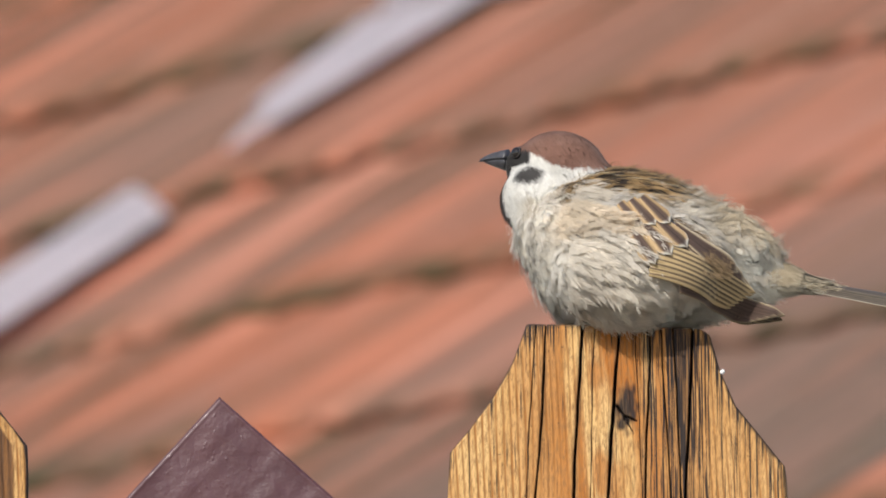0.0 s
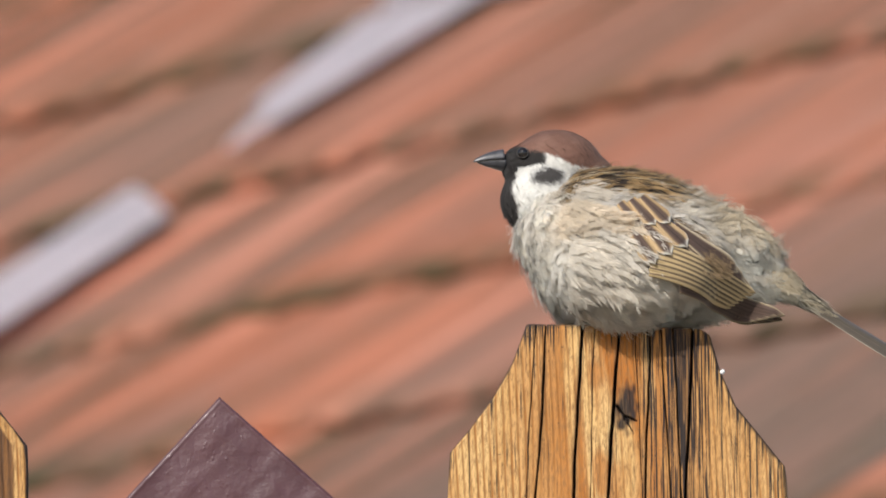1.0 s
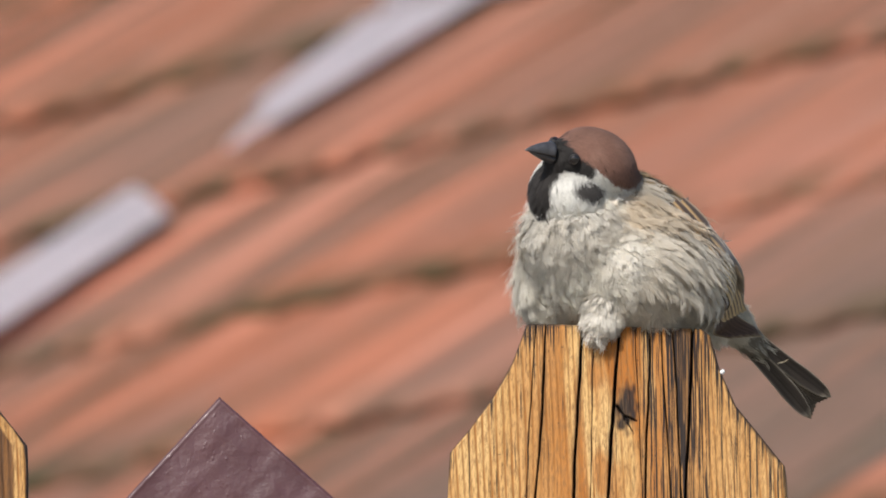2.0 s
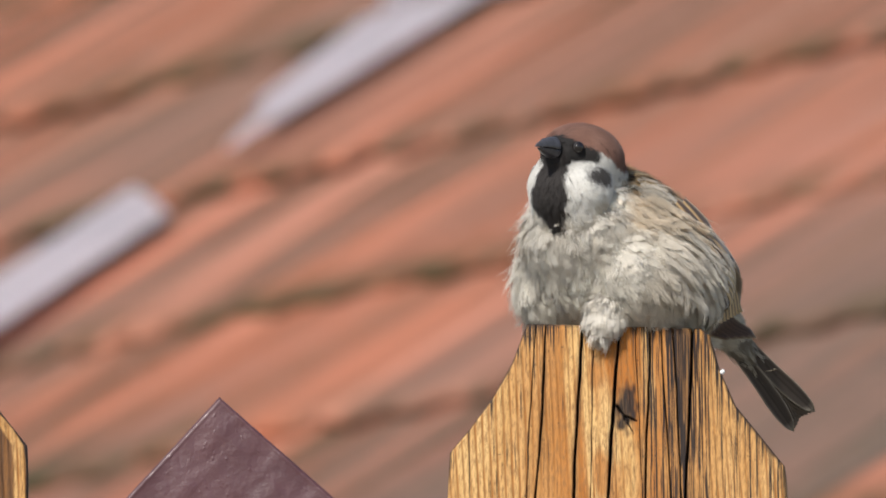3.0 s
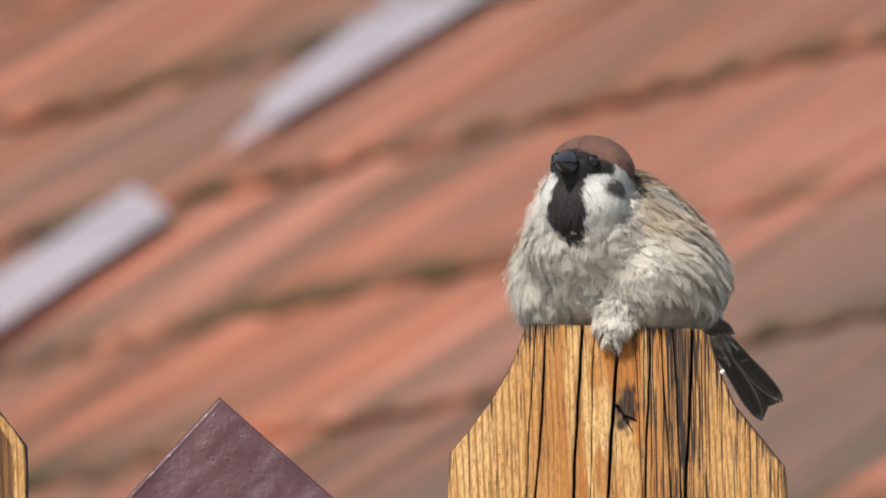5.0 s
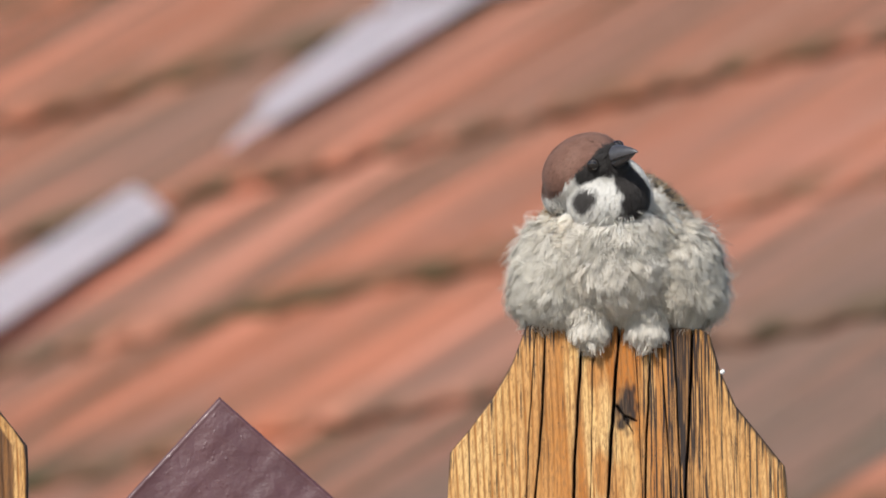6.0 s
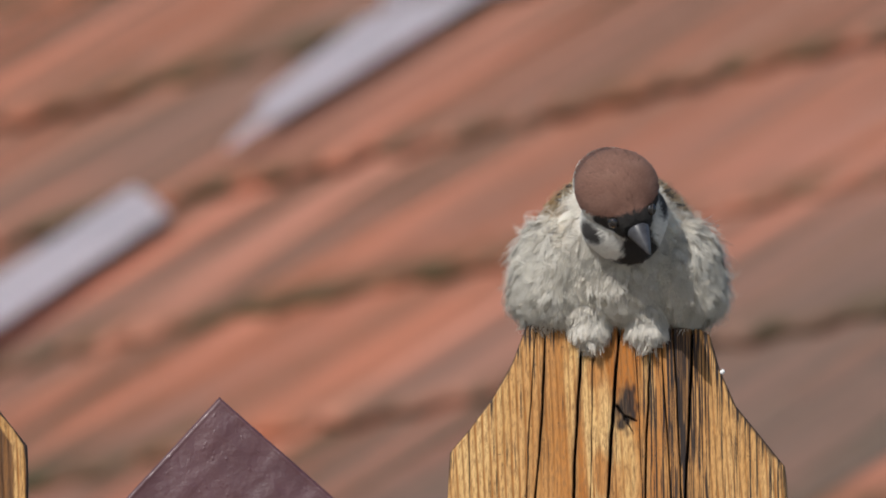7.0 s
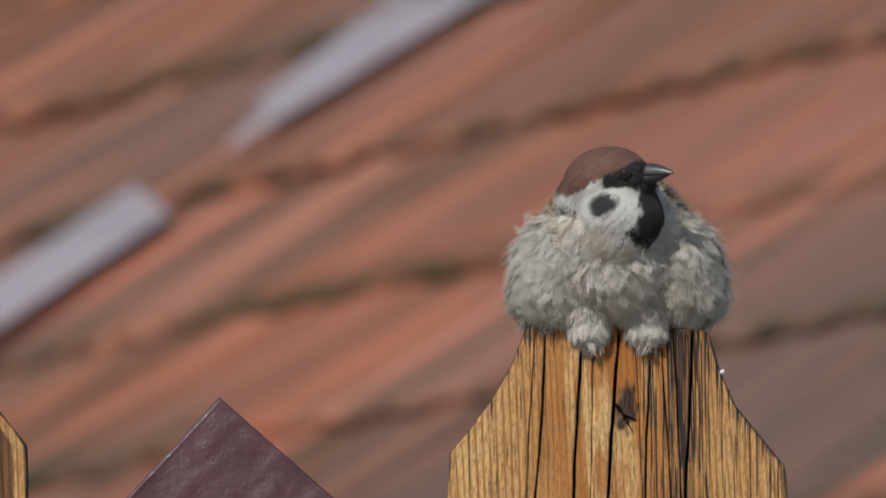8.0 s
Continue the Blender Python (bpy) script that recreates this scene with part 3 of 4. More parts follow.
def barbs(P, N, F, L, W, c0, c1, lift, curl, nb, seed, thick=0.20):
    """Loose feathers at P with normals N, lying along F: each a bundle of fine barbs off a middle line.
    Returns points, triangles, pigment and normals."""
    r = np.random.default_rng(seed)
    n = len(P)
    F = F - (F * N).sum(1, keepdims=True) * N
    F = F / (np.linalg.norm(F, axis=1, keepdims=True) + 1e-9)
    B = np.cross(N, F)
    L, W, lift = L[:, None, None], W[:, None, None], lift[:, None, None]
    F, N, B, P3 = F[:, None], N[:, None], B[:, None], P[:, None]
    bend = r.normal(size=(n, 1, 1)) * 0.12

    def rachis(q):
        return P3 + F * L * q + N * L * (lift * q - curl * q * q) + B * L * bend * q * q

    s = np.linspace(0.0, 0.72, nb)[None, :, None] + r.normal(size=(n, nb, 1)) * 0.05
    side = np.where(np.arange(nb) % 2 == 0, 1.0, -1.0)[None, :, None]
    out = np.abs(r.normal(size=(n, nb, 1))) * 0.6 + 0.25
    root = rachis(s) + side * B * W * 0.25 * out
    q = np.minimum(s + 0.34 + 0.10 * r.normal(size=(n, nb, 1)), 1.12)
    tip = rachis(q) + side * B * W * out * (1.05 - 0.75 * np.clip(q, 0, 1)) - N * W * 0.10 * out + N * L * 0.018 * r.normal(size=(n, nb, 1))
    half = B * thick * 0.5
    V = np.stack([root - half, root + half, tip], 2).reshape(-1, 3, 3)
    tint = (1 + 0.035 * r.normal(size=(n, 1, 1))) * (1 + 0.03 * r.normal(size=(n, nb, 1)))
    ma, mt = np.clip(s * 1.3, 0, 1), np.clip(q * 1.3 - 0.1, 0, 1)
    ca = (c0[:, None] * (1 - ma) + c1[:, None] * ma) * tint
    ct = (c0[:, None] * (1 - mt) + c1[:, None] * mt) * tint
    C = np.clip(np.stack([ca, ca, ct], 2).reshape(-1, 3), 0.004, 0.95)
    # barbs are so fine that a feather shades as a soft whole: their normals lean to the body's
    NB = np.broadcast_to(N, (n, nb, 3)).reshape(-1, 1, 3)
    g = np.cross(V[:, 1] - V[:, 0], V[:, 2] - V[:, 0])
    g /= np.linalg.norm(g, axis=1, keepdims=True) + 1e-12
    flip = (g * NB[:, 0]).sum(1) < 0
    g[flip] *= -1
    T = np.arange(len(V) * 3).reshape(-1, 3)
    T[flip] = T[flip][:, ::-1]
    M = NB * (1 - CRISP) + g[:, None] * CRISP
    M = np.repeat(M / np.linalg.norm(M, axis=2, keepdims=True), 3, 1)
    return V.reshape(-1, 3), T, C, M.reshape(-1, 3)


def joined(sets):
    """Joins sets of points, faces (quads are split), pigment and normals."""
    V, Fc, C, M, off = [], [], [], [], 0
    for v, f, c, m in sets:
        f = np.asarray(f)
        if f.shape[1] == 4:
            f = np.concatenate([f[:, :3], f[:, [0, 2, 3]]])
        V.append(v)
        C.append(c)
        M.append(m)
        Fc.append(f + off)
        off += len(v)
    return np.concatenate(V), np.concatenate(Fc), np.concatenate(C), np.concatenate(M)


def clumped(p, n, seed, amount=0.30, size=1.0):
    """Moves points and normals so that the feathers lie in soft clumps."""
    w = np.stack([hash_noise(p, size, seed + i) for i in range(3)], -1)
    q = n + amount * w
    return p + n * (0.55 * hash_noise(p, size * 0.8, seed + 4))[:, None], q / np.linalg.norm(q, axis=1, keepdims=True)


def blend(c, w, colour):
    w = np.clip(w, 0, 1)[:, None]
    return c * (1 - w) + np.array(colour)[None] * w


BODY = Form((-4, 0, 25), [((-3, 0, 25.5), (38.5, 25.5, 24.6), 14), ((6, 0, 18), (23, 25, 18), 12), ((-27, 0, 28.5), (24.5, 15.5, 12.5), 20),
                          ((0, 0, 32.5), (18, 17.5, 14.2), 12), ((0, 18, 15), (23, 15, 18), 0), ((0, -18, 15), (23, 15, 18), 0), ((-26, 0, 16), (25, 13, 10), 6)])
HEAD = Form((1, 0, -6), [((-3.6, 0, -0.9), (14.2, 13.6, 10.7), 0), ((0, 0, -11.5), (12.6, 14.4, 11.5), 0), ((6, 0, -3.0), (9.8, 7.2, 7.0), -6), ((-2, 0, -18), (12.0, 12.6, 10.0), 0), ((-11.0, 0, -5.6), (12.8, 12.0, 9.6), 0), ((3.8, 0, -13.5), (10.4, 9.5, 10), 0)], 1.0)
BREAST = Form((0, 0, 0), [((0, 0, 0), (19, 21, 15.5), 0), ((-4, 0, 7), (16, 18, 14), 0)])


def body_colour(p, n):
    x, y, z = p.T
    c = np.tile(np.array([0.70, 0.645, 0.555]), (len(p), 1))
    nz, ny = n[:, 2], np.abs(n[:, 1])
    # pale breast and belly
    c = blend(c, (n[:, 0] - 0.25) * 2.2, (0.75, 0.71, 0.635))
    c = blend(c, (-nz - 0.1) * 1.6, (0.74, 0.70, 0.62))
    c = blend(c, np.clip((z - 28) / 10, 0, 1) * np.clip((x - 16) / 8, 0, 1), (0.84, 0.80, 0.73))
    # buff shoulder
    sh = np.exp(-((x - 14) / 11) ** 2 - ((z - 34) / 8) ** 2) * (ny > 0.35)
    c = blend(c, sh * 0.75, (0.74, 0.59, 0.41))
    # grey flank patches
    g = hash_noise(p, 0.16, 5)
    c = blend(c, np.clip(g * 0.8, 0, 0.5) * (nz < 0.3) * (x < 18), (0.60, 0.53, 0.43))
    # back
    b = np.clip((nz - 0.48) * 4.0, 0, 1) * np.clip((22 - x) / 8, 0, 1)
    c = blend(c, b, (0.52, 0.44, 0.335))
    m = np.clip((nz - 0.38) * 5, 0, 1) * np.clip((x + 18) / 9, 0, 1) * np.clip((24 - x) / 4, 0, 1) * np.clip((z - 37 + 0.12 * x) / 3, 0, 1)
    c = blend(c, m, (0.44, 0.29, 0.135))
    st = np.sin(y * 1.25 + 0.7 * np.sin(x * 0.3)) + 0.4 * hash_noise(p, 0.45, 9)
    c = blend(c, m * np.clip(st * 2.2 - 0.5, 0, 0.92), (0.035, 0.026, 0.022))
    # rump
    rp = np.clip((-20 - x) / 8, 0, 1) * np.clip((nz - 0.05) * 3, 0, 1)
    c = blend(c, rp, (0.66, 0.56, 0.41))
    c = blend(c, rp * np.clip(hash_noise(p, 0.28, 21) * 1.6 - 0.55, 0, 0.8), (0.07, 0.065, 0.062))
    # buff vent
    vt = np.clip((-22 - x) / 8, 0, 1) * np.clip((-nz + 0.15) * 3, 0, 1)
    c = blend(c, vt, (0.82, 0.78, 0.69))
    return c


def body_plumage():
    d = sphere_points(13500, 1)
    p, n = BODY.surface(d)
    flow = np.tile(np.array([-0.80, 0, -0.60]), (len(p), 1))
    flow[:, 1] += 0.22 * hash_noise(p, 0.10, 2)
    loose = np.clip(0.75 - n[:, 2], 0, 1)[:, None]
    flow += loose * 0.20 * np.random.default_rng(4).normal(size=p.shape)
    flow[:, 1] += 0.30 * loose[:, 0] * hash_noise(p, 0.5, 71)
    flow[:, 2] += 0.30 * hash_noise(p, 0.10, 3) + 0.45 * np.clip((-12 - p[:, 0]) / 12, 0, 1)
    c1 = body_colour(p, n)
    c1 = c1 * (1 + 0.11 * hash_noise(p, 0.30, 61) + 0.09 * hash_noise(p, 0.95, 62))[:, None]
    c0 = c1 * 0.88
    tuft = hash_noise(p, 0.22, 6)
    back = np.clip((n[:, 2] - 0.2) * 3, 0, 1)
    L = 5.6 + 1.1 * tuft + 1.0 * back + 0.7 * np.random.default_rng(3).normal(size=len(p))
    L = np.maximum(L, 3.2)
    lift = 0.11 + 0.09 * tuft + 0.09 * hash_noise(p, 0.7, 72) - 0.05 * back
    bp, bn = clumped(p, n, 80, 0.32 * (1 - 0.6 * back)[:, None])
    sets = [barbs(bp - n * 0.8, bn, flow, L, L * 0.42, c0, c1, lift, 0.09, 38, 7, 0.27)]
    # longer loose tufts on flanks, belly and rump
    r = np.random.default_rng(12)
    pick = (tuft > 0.15) & (r.random(len(p)) < 0.30) & (n[:, 2] < 0.75)
    q = p[pick]
    sets.append(barbs(q, bn[pick], flow[pick] + 0.40 * r.normal(size=q.shape), 6.2 + 2 * r.random(len(q)), 1.3 + 0.5 * r.random(len(q)),
                      c0[pick], np.clip(c1[pick] * 1.10, 0, 0.85), 0.15 + 0.09 * r.random(len(q)), 0.13, 20, 13, 0.16))
    # long dark and buff streaks of the mantle
    top = np.where((n[:, 2] > 0.42) & (p[:, 2] > 38 - 0.12 * p[:, 0]) & (p[:, 0] > -18) & (p[:, 0] < 20))[0]
    for k, (col, share) in enumerate((((0.030, 0.024, 0.022), 0.13), ((0.55, 0.37, 0.18), 0.12), ((0.66, 0.54, 0.36), 0.05))):
        q = top[r.random(len(top)) < share]
        cc = np.tile(np.array(col), (len(q), 1))
        sets.append(barbs(p[q] + n[q] * 0.5, n[q], np.tile(np.array([-1.0, 0, -0.12]), (len(q), 1)), 8.5 + 2 * r.random(len(q)), 1.2 + 0 * cc[:, 0], cc * 0.8, cc, 0.07 + 0 * cc[:, 0], 0.06, 30, 160 + k, 0.22))
    # downy fringe
    pick = r.random(len(p)) < 0.22
    q = p[pick]
    sets.append(barbs(q, n[pick], flow[pick] + 0.5 * r.normal(size=q.shape), 6.5 + 2.5 * r.random(len(q)), 2.2 + 0.8 * r.random(len(q)),
                      c1[pick], np.clip(c1[pick] * 1.05, 0, 0.85), 0.30 + 0.16 * r.random(len(q)), 0.14, 20, 14, 0.11))
    # a few long wisps that stand off the back
    pick = np.where((n[:, 2] > 0.25) & (n[:, 2] < 0.8) & (p[:, 0] < -6) & (p[:, 0] > -30))[0]
    q = r.choice(pick, 46, replace=False)
    sets.append(barbs(p[q], n[q], flow[q] + 0.5 * r.normal(size=(46, 3)), 8 + 5 * r.random(46), 0.8 + 0.5 * r.random(46), c1[q], c1[q], 0.30 + 0.25 * r.random(46), 0.10, 22, 15, 0.14))
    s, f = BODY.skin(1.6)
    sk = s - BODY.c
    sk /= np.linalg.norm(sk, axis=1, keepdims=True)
    # inner shell: plumage colour dimmed to stand for shade between feathers
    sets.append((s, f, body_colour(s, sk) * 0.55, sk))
    return joined(sets)


def head_colour(p):
    x, y, z = p.T
    ay = np.abs(y)
    jag = 0.7 * hash_noise(p, 0.9, 31) + 0.5 * hash_noise(p, 0.35, 32)
    white = np.tile(np.array([0.90, 0.88, 0.83]), (len(p), 1))
    c = blend(white, np.clip((-12.5 - z + jag) / 3, 0, 1) * np.clip((7 - x) / 5, 0, 1), (0.73, 0.665, 0.56))
    c = blend(c, np.clip((-18.5 - z + jag) / 5, 0, 1) * np.clip((x - 2) / 5, 0, 1), (0.80, 0.735, 0.62))
    # fine black streaks on the white nape
    ns = np.clip((-9 - x) / 4, 0, 1) * np.clip(np.sin(y * 2.1 + 0.6 * np.sin(z * 0.8)) * 2 - 0.9, 0, 1) * np.clip((-4 - z) / 4, 0, 1)
    c = blend(c, ns * 0.9, (0.05, 0.042, 0.04))
    # cap
    edge = np.interp(x, [-20, -15, -10, -3, 3, 7, 12, 18], [-0.8, -2.4, -3.6, -2.8, -0.5, 1.3, 1.9, 2.2])
    cap = np.clip((z - edge + 0.35 * jag) * 2.0, 0, 1)
    brown = blend(np.tile(np.array([0.295, 0.158, 0.118]), (len(p), 1)), np.clip(hash_noise(p, 0.5, 33), 0, 1) * 0.5, (0.37, 0.215, 0.165))
    # dark face: lores, round the eye
    low = np.interp(x, [2, 5, 9, 14, 18], [-1.0, -3.6, -4.6, -5.5, -6.5])
    face = np.clip((z - low + 0.3 * jag) * 2, 0, 1) * np.clip((x - 4.6 + 0.5 * jag), 0, 1)
    c = blend(c, face * 0.98, (0.030, 0.026, 0.025))
    w = cap[:, None]
    c = c * (1 - w) + brown * w
    # bib
    half = np.interp(z, [-28, -25, -22.5, -20, -16, -11, -6, -3], [0.0, 2.2, 6.4, 7.6, 7.0, 5.6, 4.8, 5.0])
    bib = np.clip((half - ay + np.where(z < -16, 3.6, 1.1) * jag) * 1.3, 0, 1) * (x > 0) * (z < -3)
    c = blend(c, bib * 0.97, (0.034, 0.028, 0.027))
    # ear patch
    e = np.hypot((x - 4.0 + 0.25 * (z + 7.5)) / 4.5, (z + 7.5) / 3.1) + 0.22 * jag
    c = blend(c, np.clip((1.15 - e) * 2.6, 0, 0.95) * (ay > 5), (0.040, 0.034, 0.033))
    return c


def head_plumage():
    d = sphere_points(9000, 41)
    p, n = HEAD.surface(d)
    keep = p[:, 2] > -34
    p, n = p[keep], n[keep]
    flow = np.tile(np.array([-0.75, 0, -0.66]), (len(p), 1))
    c1 = head_colour(p)
    c0 = c1 * 0.82
    low = np.clip((-9 - p[:, 2]) / 8, 0, 1)
    # bare ring for the eye
    eye = np.minimum(np.linalg.norm(p - np.array([10.0, 7.5, -0.6]), axis=1), np.linalg.norm(p - np.array([10.0, -7.5, -0.6]), axis=1))
    ok = (eye > 1.7) & ~((p[:, 0] > 14.0) & (np.abs(p[:, 1]) < 4.2) & (p[:, 2] > -7) & (p[:, 2] < 0.6))
    r = np.random.default_rng(42)
    L = 2.6 + 2.6 * low + 3.0 * np.clip((-18 - p[:, 2]) / 8, 0, 1) + 0.3 * r.normal(size=len(p))
    lift = 0.05 + 0.09 * low + 0.03 * r.normal(size=len(p))
    a = barbs((p - n * 0.4)[ok], n[ok], flow[ok], L[ok], L[ok] * 0.30, c0[ok], c1[ok], lift[ok], 0.08, 12, 43, 0.24)
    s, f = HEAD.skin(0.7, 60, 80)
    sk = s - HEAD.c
    # shell under the head feathers, darkened in colour as shade in the gaps
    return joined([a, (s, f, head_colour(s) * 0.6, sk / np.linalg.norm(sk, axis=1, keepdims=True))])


def lobe_plumage(form, colour, side, seed, count):
    """Puffed feathers over one swelling of the breast, about its own middle."""
    r = np.random.default_rng(seed)
    p, n = form.surface(sphere_points(count, 171))
    flow = np.tile(np.array([-0.35, side * 0.10, -0.85]), (len(p), 1)) + 0.20 * r.normal(size=p.shape)
    flow[:, 1] += 0.45 * hash_noise(p, 0.35, seed + 2)
    c1 = np.tile(np.array(colour), (len(p), 1))
    c1 = blend(c1, np.clip(hash_noise(p, 0.2, seed + 3), 0, 0.5), (0.62, 0.56, 0.47))
    c1 = blend(c1, np.clip((p[:, 2] - 4) / 12, 0, 1) * np.clip(-p[:, 1] * side / 10 + 0.2, 0, 1) * 0.6 * abs(side), (0.66, 0.52, 0.34))
    if not side:
        c1 = blend(c1, (p[:, 2] - 3) / 8 + 0.3 * hash_noise(p, 0.5, seed + 9), (0.84, 0.81, 0.755))
    c1 = c1 * (1 + 0.08 * hash_noise(p, 0.30, seed + 4) + 0.07 * hash_noise(p, 0.95, seed + 5))[:, None]
    L = 5.2 + 1.4 * r.random(len(p))
    bp, bn = clumped(p, n, seed + 20)
    sets = [barbs(bp - n * 0.8, bn, flow, L, L * 0.42, c1 * 0.88, c1, 0.14 + 0.10 * hash_noise(p, 0.7, seed + 6), 0.09, 38, seed + 7, 0.27)]
    pick = r.random(len(p)) < 0.30
    q = p[pick]
    sets.append(barbs(q, bn[pick], flow[pick] + 0.5 * r.normal(size=q.shape), 6.0 + 2.5 * r.random(len(q)), 2.2 + 0.8 * r.random(len(q)), c1[pick], c1[pick], 0.32 + 0.16 * r.random(len(q)), 0.14, 20, seed + 8, 0.12))
    s, fc = form.skin(1.9, 30, 36)
    # dark shell tone paints the shade deep inside the puffed feathers
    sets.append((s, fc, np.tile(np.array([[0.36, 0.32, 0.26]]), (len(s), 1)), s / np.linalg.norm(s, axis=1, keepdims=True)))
    return joined(sets)


def tuft_plumage(length, width, colour, n, seed):
    """A hanging tuft of fluff, from the origin down."""
    r = np.random.default_rng(seed)
    f = Form((0, 0, 0), [((-2, 0, 1), (width, width * 1.15, width), 0), ((0, 0, -length * 0.36), (width * 0.80, width * 0.92, length * 0.40), 0), ((1, 0, -length * 0.66), (width * 0.48, width * 0.44, length * 0.26), 0)])
    d = sphere_points(n, seed)
    p, nn = f.surface(d)
    flow = np.tile(np.array([-0.1, 0, -1.0]), (len(p), 1)) + 0.2 * r.normal(size=p.shape)
    c1 = np.tile(np.array(colour), (len(p), 1)) * (1 + 0.08 * r.normal(size=(len(p), 1)))
    a = barbs(p - nn * 0.6, nn, flow + 0.10 * r.normal(size=p.shape), 5.4 + 1.8 * r.random(len(p)), 1.9 + 0.5 * r.random(len(p)), c1 * 0.9, c1, 0.12 + 0.1 * r.random(len(p)), 0.12, 38, seed + 1, 0.24)
    s, fc = f.skin(1.2, 20, 24)
    # the tuft's core takes its colour dimmed, as painted inner shade
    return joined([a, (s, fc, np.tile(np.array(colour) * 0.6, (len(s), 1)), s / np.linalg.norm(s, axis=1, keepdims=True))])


def wing_y(x, z):
    """How far the folded wing lies out from the middle, at x along and z up: on the body, tapering to the tail behind it."""
    shape = np.shape(x)
    x, z = np.ravel(x).astype(float), np.ravel(z).astype(float)
    lo, hi = np.zeros_like(x), np.full_like(x, 45.0)
    for _ in range(18):
        y = (lo + hi) / 2
        d = np.stack([x, y, z], -1) - BODY.c
        r = np.linalg.norm(d, axis=1)
        inside = r < BODY.radius(d / r[:, None])
        lo, hi = np.where(inside, y, lo), np.where(inside, hi, y)
    behind = np.interp(x, [-60, -52, -42, -32, -22, -10], [8.5, 10.5, 12.5, 9, 0, -20]) - np.clip(z - 24, 0, 99) * 0.8
    return (np.logaddexp((lo + 0.4) / 1.5, behind / 1.5) * 1.5).reshape(shape)


def vane(start, end, half, centre, rim, tip=None, lay=0.0, bow=0.0, rim_at=0.55, seed=0, flat=False):
    """One stiff feather from start to end, laid on the folded wing (or flat, about the x axis)."""
    r = np.random.default_rng(seed)
    nu, nv = 26, 13
    u, v = np.linspace(0, 1, nu), np.linspace(-1, 1, nv)
    s, e = np.array(start, float), np.array(end, float)
    ax = (e - s) / np.linalg.norm(e - s)
    ac = np.array([-ax[1], ax[0]])
    prof = np.minimum(np.sqrt(np.clip(1 - ((u - 0.72) / 0.285) ** 2, 0, 1)) * (u > 0.72) + (u <= 0.72) * (0.55 + 0.45 * u / 0.72), 1)
    ctr = s[None] + (e - s)[None] * u[:, None] + ac[None] * (bow * np.sin(u * math.pi))[:, None]
    pl = ctr[:, None] + ac[None, None] * (half * prof)[:, None, None] * v[None, :, None]
    pl = pl + ax[None, None] * (half * 0.35 * (1 - np.abs(v)) * np.clip(u[:, None] * 2 - 1, 0, 1))[..., None]
    camber = 0.35 * (1 - v ** 2)[None] * np.ones((nu, 1))
    if flat:
        V = np.stack([pl[..., 0], pl[..., 1], lay + camber], -1)
    else:
        V = np.stack([pl[..., 0], wing_y(pl[..., 0], pl[..., 1]) + lay + camber, pl[..., 1]], -1)
    edge = np.abs(v)[None] * np.ones((nu, 1))
    k = np.clip((edge - rim_at) * 4.5, 0, 1)
    k = np.maximum(k, np.clip((u[:, None] - 0.93) * 12, 0, 1))
    C = np.array(centre) * (1 - k[..., None]) + np.array(rim) * k[..., None]
    if tip is not None:
        t = np.clip((u - 0.86) * 14, 0, 1)[:, None] * np.ones((1, nv)) * np.clip(edge * 1.5 + 0.2, 0, 1)
        t = np.maximum(t, np.clip((edge - 0.82) * 8, 0, 1) * np.clip((u[:, None] - 0.72) * 5, 0, 1))
        C = C * (1 - t[..., None]) + np.array(tip) * t[..., None]
    C = C * (1 + 0.10 * r.normal(size=(1, nv, 1)) + 0.05 * r.normal(size=(nu, nv, 1)))
    shaft = np.abs(v) < 0.05
    C[:, shaft] *= 0.6
    V = V.reshape(-1, 3)
    under = V - (np.array([0, 0, 0.12]) if flat else np.array([0, 0.12, 0]))
    f = grid_faces(nu, nv)
    rimloop = [i * nv for i in range(nu)] + [(nu - 1) * nv + j for j in range(1, nv)] + [i * nv + nv - 1 for i in range(nu - 2, -1, -1)] + list(range(nv - 2, 0, -1))
    m = len(V)
    sidef = [(a, b, b + m, a + m) for a, b in zip(rimloop, rimloop[1:] + rimloop[:1])]
    return np.concatenate([V, under]), [tuple(q) for q in f] + [tuple(q[::-1] + m) for q in f] + sidef, np.clip(np.concatenate([C.reshape(-1, 3)] * 2), 0.004, 0.9)


DARK, BUFF, CREAM = (0.090, 0.056, 0.042), (0.42, 0.28, 0.12), (0.74, 0.70, 0.60)


